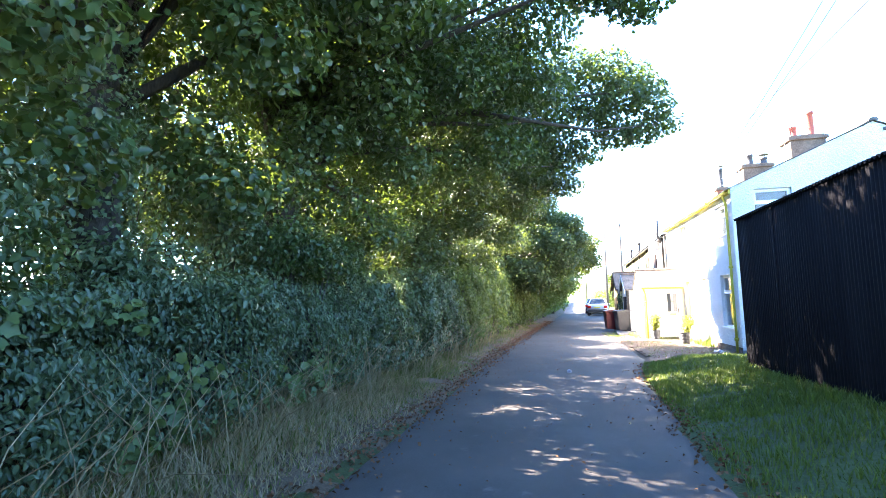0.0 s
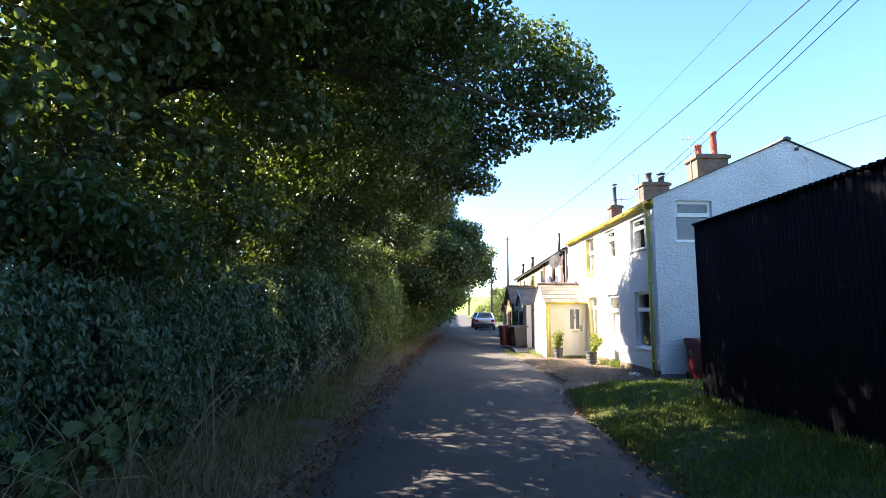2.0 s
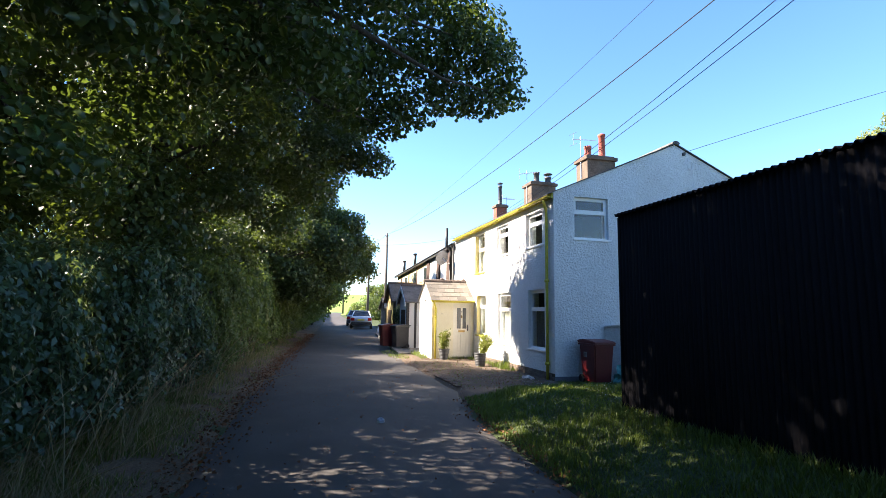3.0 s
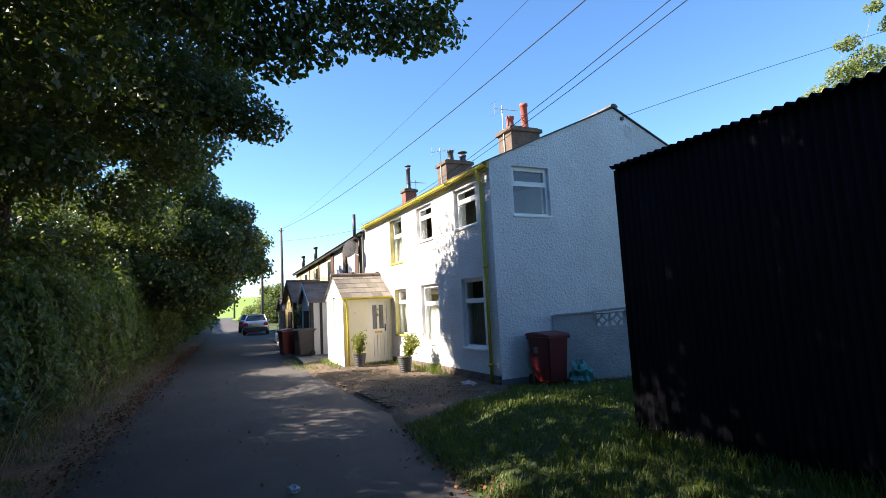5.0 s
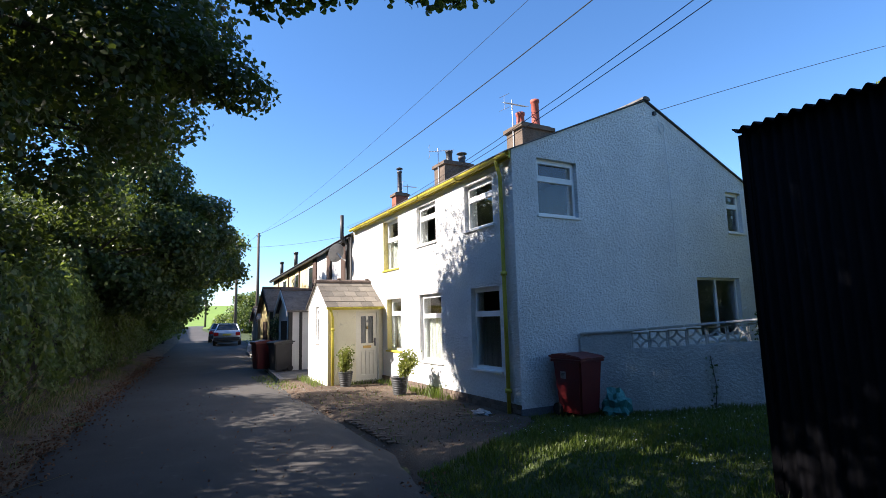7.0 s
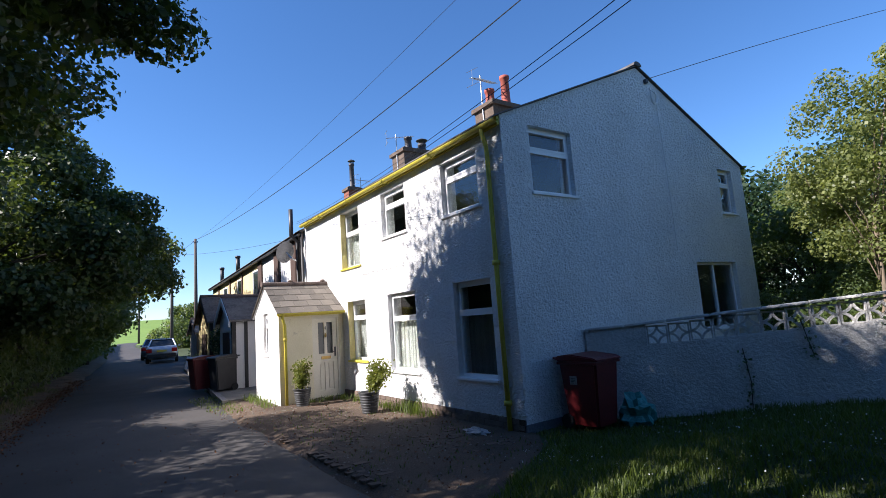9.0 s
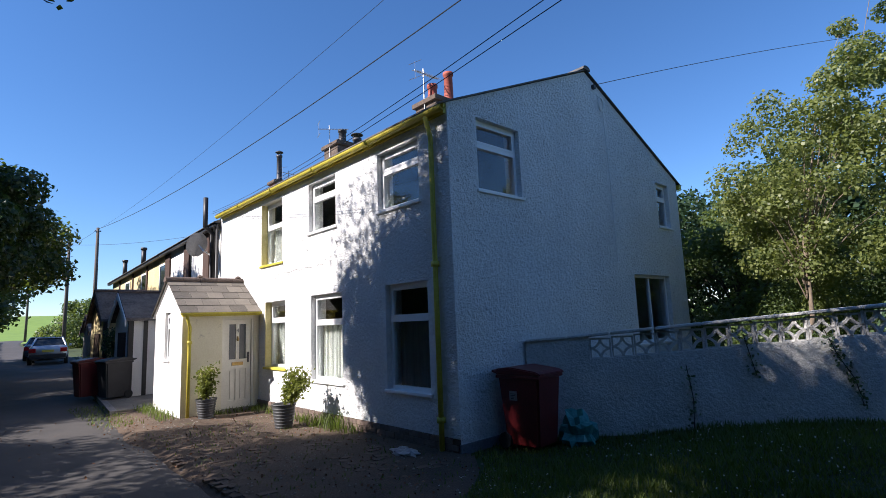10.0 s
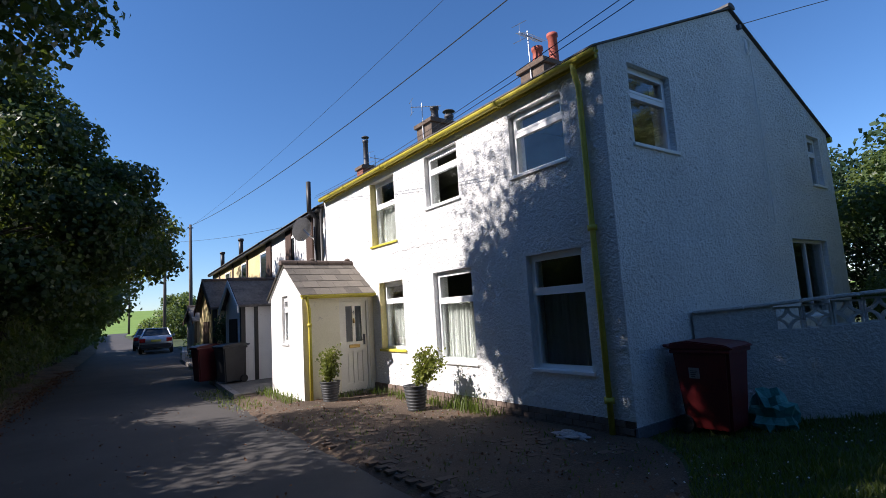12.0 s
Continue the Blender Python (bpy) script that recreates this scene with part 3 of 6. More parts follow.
def roughcast_lumps(name, at, u, out, length, top, openings, per_m2, seed):
    """Thrown pebbles under the whitewash: small uneven pyramids over a wall's face; top: the wall's height at a distance along it."""
    rng = np.random.default_rng(seed)
    n = int(per_m2 * length * 6.6)
    s, z = rng.uniform(0.02, length - 0.02, n), rng.uniform(0.06, 6.5, n)
    keep = z < np.array([top(a) for a in s]) - 0.04
    for a, b, c, d in openings:
        keep &= ~((s > a - 0.07) & (s < b + 0.07) & (z > c - 0.08) & (z < d + 0.03))
    s, z = s[keep], z[keep]
    n = len(s)
    at, u, out = np.array(at, float), np.array(u, float), np.array(out, float)
    r = rng.gamma(4.0, 0.0030, n)[:, None]
    mid = at + s[:, None] * u + z[:, None] * np.array([0, 0, 1.0])
    up = np.array([0, 0, 1.0])
    ang = rng.uniform(0, 6.28, n)
    v = np.empty((n, 6, 3))
    for k in range(5):
        a = ang + k * 1.2566
        v[:, k] = mid + (np.cos(a)[:, None] * u + np.sin(a)[:, None] * up) * r * rng.uniform(0.7, 1.3, (n, 1)) - out * 0.002
    v[:, 5] = mid + out * r * rng.uniform(0.45, 0.95, (n, 1)) + (u * rng.normal(size=(n, 1)) + up * rng.normal(size=(n, 1))) * r * 0.25
    i = np.arange(n)[:, None] * 6
    f = np.concatenate([i + [k, (k + 1) % 5, 5] for k in range(5)], 0)
    tagged(part("roughcast", np_mesh(name, v.reshape(-1, 3), f), RENDER, cottage, "pebbly roughcast under whitewash"), kind="stuff")


roughcast_lumps("roughcast", (FX, GY, 0), (0, 1, 0), (-1, 0, 0), EY - GY, lambda a: EAVE - 0.1, FRONT, 900, 3)
roughcast_lumps("roughcast", (FX, GY, 0), (1, 0, 0), (0, -1, 0), BX - FX, lambda a: EAVE + (RIDGE_Z - EAVE) * (1 - abs(a - (RIDGE_X - FX)) / (RIDGE_X - FX)), GABLE, 800, 4)


# ---------- the porch ----------
PX, PY0, PY1, PE, PA, PB = 3.98, 24.13, 26.13, 2.02, 2.70, -0.25
DOOR = (4.76 - PX, 5.43 - PX, -0.04, 1.87)
PWIN = (24.98 - PY0, 25.36 - PY0, 1.02, 2.1)


def build_porch():
    hut = thing("porch", (PX, PY0, base(24)), "small white gabled entrance porch with slate roof and yellow gutter", "porch")
    bm = bmesh.new()
    wall_sheet(bm, (PX, PY0, 0), (1, 0, 0), (0, 1, 0), FX - PX - 0.004, PB, PE, 0.12, [DOOR])
    part("door_wall", bm, PORCHWALL, hut, "cream painted stippled wall")
    bm = bmesh.new()
    wall_sheet(bm, (PX - 0.003, PY0 + 0.122, 0), (0, 1, 0), (1, 0, 0), PY1 - PY0 - 0.12, PB, PE, 0.12, [(PWIN[0] - 0.122, PWIN[1] - 0.122, PWIN[2], PE)])
    box(bm, PX - 0.003, PX + 0.117, PY0 + 0.002, PY0 + 0.122, PB, PE)
    part("gable_wall", bm, WHITEWALL, hut, "white painted wall")
    mid = (PY0 + PY1) / 2
    bm = bmesh.new()
    prism(bm, [(PX - 0.003, PY0 + 0.002, PE), (PX - 0.003, PY1, PE), (PX - 0.003, mid, PA)], (0.12, 0, 0))
    part("gable_top", bm, WHITEWALL, hut)
    bm = bmesh.new()
    box(bm, PX + 0.118, FX - 0.004, PY1 - 0.12, PY1, PB, PE)
    part("far_wall", bm, WHITEWALL, hut)
    win = window(hut, (PX, PY0, 0), (0, 1, 0), (1, 0, 0), (PWIN[0], PWIN[1], PWIN[2], PE - 0.02), transom=0.3, back=0.05)
    # slates, course by course, on both slopes
    rise = (PA - PE) / (mid - PY0)
    for side in (-1, 1):
        bm = bmesh.new()
        ey = mid + side * (mid - PY0 + 0.14)
        ez = PE - 0.14 * rise
        prism(bm, [(PX - 0.03, ey, ez), (PX - 0.03, mid, PA), (PX - 0.03, mid, PA + 0.03), (PX - 0.03, ey, ez + 0.03)], (FX - PX + 0.02, 0, 0))
        part("roof_board", bm, WHITEWALL, hut)
        for row in range(5):
            s0, s1 = row / 5, (row + 1) / 5 + 0.06
            for k in range(6):
                w = 0.335
                x0 = PX - 0.07 + k * w - (w / 2 if row % 2 else 0)
                x1 = min(x0 + w - 0.006, FX - 0.01)
                x0 = max(x0, PX - 0.07)
                if x1 - x0 < 0.04:
                    continue
                y0, y1 = ey + (mid - ey) * s0, ey + (mid - ey) * min(s1, 1.0)
                z0, z1 = ez + (PA - ez) * s0, ez + (PA - ez) * min(s1, 1.0)
                j = 0.004 * noise.noise((k * 3.7, row * 5.1, side))
                bm = bmesh.new()
                prism(bm, [(x0, y0, z0 + 0.046 + j), (x0, y1, z1 + 0.034), (x0, y1, z1 + 0.042), (x0, y0, z0 + 0.056 + j)], (x1 - x0, 0, 0))
                part("slate", bm, SLATE, hut)
    for k in range(5):
        bm = bmesh.new()
        x = PX - 0.1 + k * 0.355
        pts = [(x, mid + 0.10 * math.sin(a), PA + 0.01 + 0.085 * math.cos(a)) for a in np.linspace(-1.8, 1.8, 9)]
        prism(bm, pts, (0.345, 0, 0))
        part("ridge_tile", bm, RIDGECLAY, hut)
    for x in (PX + 0.62, FX - 0.10):
        bm = bmesh.new()
        lathe(bm, [(0.055, 0), (0.07, 0.04), (0.03, 0.075)], x, mid, PA + 0.07, 8)
        part("mortar_lump", bm, RIDGECLAY, hut)
    # gutter, downpipe and corner pipe
    bm = bmesh.new()
    gy, gz, r = PY0 - 0.17, PE - 0.05, 0.05
    arc = [(gy - r * math.cos(a), gz - r * math.sin(a)) for a in np.linspace(0, math.pi, 9)] + [(gy - (r - 0.008) * math.cos(a), gz - (r - 0.008) * math.sin(a)) for a in np.linspace(math.pi, 0, 9)]
    prism(bm, [(PX - 0.08, p, q) for p, q in arc], (FX - PX + 0.05, 0, 0))
    part("gutter", bm, YELLOW, hut, "yellow gutter")
    bm = bmesh.new()
    box(bm, PX - 0.02, FX - 0.02, PY0 - 0.1, PY0 - 0.004, PE - 0.12, PE - 0.02)
    part("fascia", bm, YELLOW, hut, "yellow fascia board")
    bm = bmesh.new()
    dx = PX + 0.12
    tube(bm, [(dx - 0.08, gy, gz - 0.03), (dx - 0.08, gy, gz - 0.12), (dx, PY0 - 0.06, gz - 0.28), (dx, PY0 - 0.06, 1.2), (dx, PY0 - 0.06, -0.12)], 0.033, 10)
    lathe(bm, [(0.045, 0), (0.045, 0.06)], dx, PY0 - 0.06, 1.35, 12)
    part("downpipe", bm, YELLOW, hut, "yellow downpipe", smooth=True)
    # the front door
    a, b, c, d = DOOR
    at, u, n = (PX, PY0, 0), (1, 0, 0), (0, 1, 0)
    bm = bmesh.new()
    for p, q, r1, s in ((a, a + 0.05, c, d), (b - 0.05, b, c, d), (a + 0.05, b - 0.05, d - 0.05, d)):
        slab(bm, at, u, n, p, q, r1, s, 0.01, 0.11)
    part("door_frame", bm, CREAMDOOR, hut, "cream painted door frame")
    bm = bmesh.new()
    a, b, c, d = a + 0.052, b - 0.052, c + 0.02, d - 0.052
    w, h = b - a, d - c
    st = 0.105
    mid_u = (a + b) / 2
    rows = [(c + 0.16, c + 0.80), (c + 1.0, d - 0.10)]
    slab(bm, at, u, n, a, b, c, d, 0.064, 0.09)
    door = part("door", bm, CREAMDOOR, hut, "cream panelled front door, shut")
    for kind, p, q, low, high in (("stile", a, a + st, c, d), ("stile", b - st, b, c, d), ("muntin", mid_u - 0.035, mid_u + 0.035, c + 0.16, c + 0.80), ("muntin", mid_u - 0.035, mid_u + 0.035, c + 1.0, d - 0.10),
                                  ("rail", a + st, b - st, c, c + 0.16), ("rail", a + st, b - st, c + 0.80, c + 1.0), ("rail", a + st, b - st, d - 0.10, d)):
        bm = bmesh.new()
        slab(bm, at, u, n, p, q, low, high, 0.04, 0.063)
        part(kind, bm, CREAMDOOR, door)
    for p, q in ((a + st, mid_u - 0.035), (mid_u + 0.035, b - st)):
        bm = bmesh.new()
        slab(bm, at, u, n, p + 0.03, q - 0.03, rows[0][0] + 0.035, rows[0][1] - 0.035, 0.047, 0.063)
        part("panel", bm, CREAMDOOR, door)
    for p, q in ((a + st, mid_u - 0.035), (mid_u + 0.035, b - st)):
        bm = bmesh.new()
        slab(bm, at, u, n, p, q, rows[1][0], rows[1][1], 0.056, 0.062)
        part("pane", bm, TINTED, door, "dark glazed door light")
    bm = bmesh.new()
    slab(bm, at, u, n, mid_u - 0.12, mid_u + 0.12, c + 0.87, c + 0.94, 0.03, 0.045)
    bmesh.ops.bevel(bm, geom=bm.edges, offset=0.004, segments=1, affect="EDGES")
    part("letterbox", bm, BRASS, door, "brass letter plate")
    bm = bmesh.new()
    lathe(bm, [(0.018, 0), (0.028, 0.03), (0.02, 0.07), (0.012, 0.1)], PX + mid_u, PY0 + 0.03, c + 1.38, 10)
    part("knocker", bm, BRASS, door, "brass door knocker")
    bm = bmesh.new()
    slab(bm, at, u, n, b - 0.075, b - 0.035, c + 0.92, c + 1.14, 0.03, 0.042)
    tube(bm, [(PX + b - 0.055, PY0 + 0.0, c + 1.03), (PX + b - 0.15, PY0 - 0.005, c + 1.03)], 0.009, 8)
    part("handle", bm, DARKFLUE, door, "dark lever handle")
    text = bpy.data.curves.new("number", "FONT")
    text.body, text.size, text.extrude, text.align_x = "4", 0.12, 0.004, "CENTER"
    num = new("door_number", text)
    num.data.materials.append(DARKFLUE)
    num.parent = door
    num.matrix_parent_inverse = Matrix.Identity(4)
    num.matrix_basis = pose(PX + mid_u, PY0 + 0.036, c + 1.56, 90, 0, 0)
    bm = bmesh.new()
    slab(bm, at, u, n, a - 0.08, b + 0.08, -0.2, c, -0.14, 0.12)
    part("door_step", bm, CONCRETE, hut)


build_porch()


# ---------- neighbours: the rest of the terrace ----------
def build_terrace():
    def ev(y):
        return 4.42 - 0.036 * (y - 26.6)
    spans = [("neighbour_cottage", EY + 0.01, 31.8, WHITEWALL, "white cottage with dark upright timbers under a low slate roof", True),
             ("neighbour_cottage", 31.81, 40.2, OCHREWALL, "ochre rendered end cottage under a low slate roof", False)]
    for name, y0, y1, wall, label, striped in spans:
        home = thing(name, (FX, y0, base(y0)), label, "house", "terrace cottages")
        for a, b, side_name in ((FX, FX + 0.3, "front_wall"), (BX - 0.3, BX, "rear_wall")):
            bm = bmesh.new()
            prism(bm, [(a, y0, -1.0), (a, y1, -1.0), (a, y1, ev(y1)), (a, y0, ev(y0))], (b - a, 0, 0))
            part(side_name, bm, wall, home)
        bm = bmesh.new()
        prism(bm, [(FX + 0.31, y1 - 0.3, -1.0), (BX - 0.31, y1 - 0.3, -1.0), (BX - 0.31, y1 - 0.3, ev(y1)), (RIDGE_X, y1 - 0.3, ev(y1) + 1.75), (FX + 0.31, y1 - 0.3, ev(y1))], (0, 0.3, 0))
        part("end_wall", bm, wall, home)
        for side in (-1, 1):
            bm = bmesh.new()
            ex = RIDGE_X + side * (RIDGE_X - FX + 0.2)
            a = [(ex, y0, ev(y0) - 0.09), (RIDGE_X, y0, ev(y0) + 1.75), (RIDGE_X, y0, ev(y0) + 1.83), (ex, y0, ev(y0) - 0.01)]
            b = [(ex, y1 + 0.15, ev(y1) - 0.09), (RIDGE_X, y1 + 0.15, ev(y1) + 1.75), (RIDGE_X, y1 + 0.15, ev(y1) + 1.83), (ex, y1 + 0.15, ev(y1) - 0.01)]
            va, vb = [bm.verts.new(p) for p in a], [bm.verts.new(p) for p in b]
            bm.faces.new(va)
            bm.faces.new(vb[::-1])
            for i in range(4):
                bm.faces.new((va[i], vb[i], vb[(i + 1) % 4], va[(i + 1) % 4]))
            part("roof_slope", bm, ROOF, home, "slate roof slope")
        bm = bmesh.new()
        prism(bm, [(FX - 0.2, y0, ev(y0) - 0.13), (FX - 0.2, y1 + 0.1, ev(y1) - 0.13), (FX - 0.2, y1 + 0.1, ev(y1) - 0.03), (FX - 0.2, y0, ev(y0) - 0.03)], (0.1, 0, 0))
        part("gutter", bm, BLACK, home, "black gutter")
        if striped:
            for y, w in ((27.4, 0.45), (29.1, 0.5), (31.1, 0.5)):
                bm = bmesh.new()
                box(bm, FX - 0.05, FX + 0.02, y, y + w, -0.6, ev(y) - 0.12)
                part("timber_post", bm, TIMBER, home, "dark stained timber")
        else:
            for y in (34.0, 36.2, 38.6):
                bm = bmesh.new()
                box(bm, FX - 0.04, FX + 0.02, y, y + 0.14, -0.6, ev(y) - 0.12)
                part("timber_post", bm, TIMBER, home, "dark stained timber")
        for wy in (y0 + 2.2, y0 + 4.9):
            bm = bmesh.new()
            frame_bars(bm, (FX, 0, 0), (0, 1, 0), (1, 0, 0), (wy, wy + 0.85, 2.55, ev(wy) - 0.35), 0.06, 0.05, -0.03)
            w = part("window", bm, UPVC, home)
            bm = bmesh.new()
            slab(bm, (FX, 0, 0), (0, 1, 0), (1, 0, 0), wy + 0.06, wy + 0.79, 2.61, ev(wy) - 0.41, -0.015, -0.008)
            part("pane", bm, TINTED, w)
        if striped:
            bm = bmesh.new()
            tube(bm, [(FX - 0.1, 26.85, 2.8), (FX - 0.1, 26.85, 4.1), (FX - 0.32, 26.85, 4.3), (FX - 0.32, 26.85, 5.08)], 0.062, 12)
            part("flue", bm, BLACK, home, "black stove flue pipe", smooth=True)
            for y in (26.62, 27.05):
                bm = bmesh.new()
                tube(bm, [(FX - 0.09, y, 4.35), (FX - 0.09, y, 0.2)], 0.04, 8)
                part("drainpipe", bm, BLACK, home, "black drainpipe", smooth=True)
            bm = bmesh.new()
            c = Vector((FX - 0.45, 26.95, 3.82))
            n = Vector((-0.35, 0.85, 0.3)).normalized()
            u = n.cross(Vector((0, 0, 1))).normalized()
            v = n.cross(u)
            rings = [[bm.verts.new(c + r * (math.cos(k * math.pi / 12) * u + math.sin(k * math.pi / 12) * v) + n * (r * r * 0.5)) for k in range(24)] for r in (0.02, 0.12, 0.22, 0.32)]
            for a, b in zip(rings, rings[1:]):
                for k in range(24):
                    bm.faces.new((a[k], a[(k + 1) % 24], b[(k + 1) % 24], b[k]))
            bm.faces.new(rings[0])
            dish = part("satellite_dish", bm, DISHGREY, home, "grey satellite dish", smooth=True)
            bm = bmesh.new()
            tube(bm, [c - n * 0.02, c - n * 0.2 - Vector((0, 0, 0.1)), (FX, 27.3, 3.6)], 0.02, 8)
            tube(bm, [c - Vector((0, 0, 0.3)), c + n * 0.34 - Vector((0, 0, 0.12))], 0.012, 6)
            part("dish_arm", bm, STEEL, dish)
        else:
            for y in (36.6, 40.0):
                bm = bmesh.new()
                tube(bm, [(FX + 0.4, y, ev(y) + 0.2), (FX + 0.4, y, ev(y) + 0.95)], 0.09, 10)
                lathe(bm, [(0.12, 0), (0.12, 0.1)], FX + 0.4, y, ev(y) + 0.93, 10)
                part("flue", bm, BLACK, home, "black roof flue", smooth=True)


build_terrace()


OLDSLATE = material("weathered_slate", (0.085, 0.078, 0.072), (0.21, 0.185, 0.16), 3, 14, 0.85, 0.5, 0.01)


def build_outhouse(y0, y1, x0, eave, apex, wall, label, door):
    z = base(y0)
    hut = thing("outhouse", (x0, y0, z), label, "outhouse", "gabled outhouses")
    bm = bmesh.new()
    mid = (y0 + y1) / 2
    prism(bm, [(x0, y0, -0.6), (x0, y1, -0.6), (x0, y1, eave), (x0, mid, apex), (x0, y0, eave)], (FX - x0 - 0.07, 0, 0))
    part("wall", bm, wall, hut)
    for side in (-1, 1):
        ey = mid + side * (mid - y0 + 0.14)
        ez = eave - 0.14 * (apex - eave) / (mid - y0)
        bm = bmesh.new()
        prism(bm, [(x0 - 0.15, ey, ez + 0.02), (x0 - 0.15, mid, apex + 0.02), (x0 - 0.15, mid, apex + 0.09), (x0 - 0.15, ey, ez + 0.09)], (FX - x0 + 0.08, 0, 0))
        part("roof_slope", bm, OLDSLATE, hut, "weathered slate roof")
        bm = bmesh.new()
        prism(bm, [(x0 - 0.18, ey, ez - 0.12), (x0 - 0.18, mid, apex - 0.12), (x0 - 0.18, mid, apex + 0.05), (x0 - 0.18, ey, ez + 0.05)], (0.035, 0, 0))
        part("bargeboard", bm, wall if wall is WHITEWALL else TIMBER, hut, "painted bargeboard")
    bm = bmesh.new()
    pts = [(x0 - 0.16, mid + 0.1 * math.sin(a), apex + 0.05 + 0.08 * math.cos(a)) for a in np.linspace(-1.8, 1.8, 9)]
    prism(bm, pts, (FX - x0 + 0.08, 0, 0))
    part("ridge", bm, RIDGECLAY, hut, "brown clay ridge")
    bm = bmesh.new()
    box(bm, x0 - 0.06, x0 + 0.06, y0 - 0.03, y0 + 0.09, -0.6, eave)
    box(bm, x0 + 0.3, x0 + 0.4, y0 - 0.03, y0 + 0.02, -0.6, eave)
    part("corner_post", bm, BLACK, hut, "black corner posts")
    if door:
        bm = bmesh.new()
        box(bm, x0 - 0.04, x0 + 0.02, mid - 0.42, mid + 0.42, -0.3, 1.65)
        d = part("door", bm, TIMBER, hut, "dark plank door")
        bm = bmesh.new()
        box(bm, x0 - 0.06, x0 - 0.03, mid + 0.3, mid + 0.34, 0.7, 0.85)
        part("handle", bm, STEEL, d)


build_outhouse(28.9, 30.9, 4.05, 2.02, 2.72, WHITEWALL, "white rendered outhouse with slate roof and black posts", True)
build_outhouse(32.4, 35.0, 4.05, 2.1, 3.02, OCHREWALL, "dark gabled outhouse with slate roof beside the lane", True)
build_outhouse(42.5, 45.0, 5.2, 1.8, 2.5, CONCRETE, "grey outhouse half hidden at the end of the row", False)


# ---------- chimneys ----------
def build_stack(x, y, sx, sy, z0, z1, mat, pots, label):
    st = thing("chimney", (x, y, z0), label, "chimney", "ridge chimneys")
    bm = bmesh.new()
    box(bm, x - sx / 2, x + sx / 2, y - sy / 2, y + sy / 2, z0, z1 - 0.16, 0.012)
    part("chimney_shaft", bm, mat, st)
    bm = bmesh.new()
    box(bm, x - sx / 2 - 0.07, x + sx / 2 + 0.07, y - sy / 2 - 0.07, y + sy / 2 + 0.07, z1 - 0.16, z1 - 0.04, 0.015)
    box(bm, x - sx / 2 + 0.02, x + sx / 2 - 0.02, y - sy / 2 + 0.02, y + sy / 2 - 0.02, z1 - 0.05, z1 + 0.02, 0.015)
    part("cap", bm, STACK, st, "weathered cement cap")
    for px, h, r, m, cowl in pots:
        bm = bmesh.new()
        lathe(bm, [(r * 1.05, -0.05), (r * 1.05, 0.08), (r * 0.9, 0.12), (r * 0.82, h - 0.1), (r, h - 0.08), (r, h), (r * 0.75, h), (r * 0.7, h - 0.2)], x + px, y, z1, 16)
        p = part("pot", bm, m, st, smooth=True)
        if cowl:
            bm = bmesh.new()
            for k in range(4):
                tube(bm, [(x + px + r * 0.8 * math.cos(k * 1.57), y + r * 0.8 * math.sin(k * 1.57), z1 + h), (x + px + r * 0.8 * math.cos(k * 1.57), y + r * 0.8 * math.sin(k * 1.57), z1 + h + 0.12)], 0.012, 5)
            lathe(bm, [(r * 1.35, 0), (r * 1.2, 0.03), (0.02, 0.09)], x + px, y, z1 + h + 0.11, 14)
            part("cowl", bm, DARKFLUE, p)
    return st


build_stack(9.35, 22.0, 1.1, 0.75, 5.7, 7.08, STACK, [(-0.30, 0.42, 0.135, TERRACOTTA, False), (0.27, 0.92, 0.135, TERRACOTTA, False)], "rendered chimney stack with two red clay pots")
build_stack(9.35, 26.5, 1.15, 0.8, 5.6, 7.25, STACK, [(-0.15, 0.5, 0.14, DARKFLUE, False), (0.40, 0.34, 0.15, DARKFLUE, True)], "rendered chimney stack with dark pots and a cowl")
build_stack(9.65, 32.0, 0.6, 0.5, 5.3, 7.42, BRICK, [(0, 1.08, 0.12, DARKFLUE, True)], "small red brick chimney with a metal flue")


def build_aerial(x, y, z0, h, turn):
    a = thing("tv_aerial", (x, y, z0), "thin metal television aerial strapped to a chimney", "aerial", "roof aerials")
    bm = bmesh.new()
    tube(bm, [(x, y, z0), (x, y, z0 + h)], 0.018, 8)
    part("mast", bm, STEEL, a)
    bm = bmesh.new()
    d = Vector((math.cos(turn), math.sin(turn), 0.12))
    s = Vector((-math.sin(turn), math.cos(turn), 0))
    c = Vector((x, y, z0 + h - 0.12))
    tube(bm, [c - d * 0.35, c + d * 0.6], 0.013, 6)
    for k in range(9):
        p = c + d * (-0.25 + k * 0.1)
        tube(bm, [p - s * 0.16 - Vector((0, 0, 0.06)), p, p + s * 0.16 + Vector((0, 0, 0.06))], 0.009, 4)
    for sgn in (-1, 1):
        tube(bm, [c - d * 0.33 + Vector((0, 0, sgn * 0.2)) - s * 0.2, c - d * 0.33 + Vector((0, 0, sgn * 0.2)) + s * 0.2], 0.008, 4)
    tube(bm, [c - d * 0.33 - Vector((0, 0, 0.22)), c - d * 0.33 + Vector((0, 0, 0.22))], 0.008, 4)
    part("boom", bm, STEEL, a)


build_aerial(8.77, 22.0, 6.3, 1.55, 0.2)
build_aerial(8.74, 26.5, 6.3, 1.5, -0.3)
build_aerial(10.0, 31.9, 6.6, 1.3, 0.4)


# ---------- the black iron shed ----------
SX, SY, ST = 4.0, 12.83, 3.04


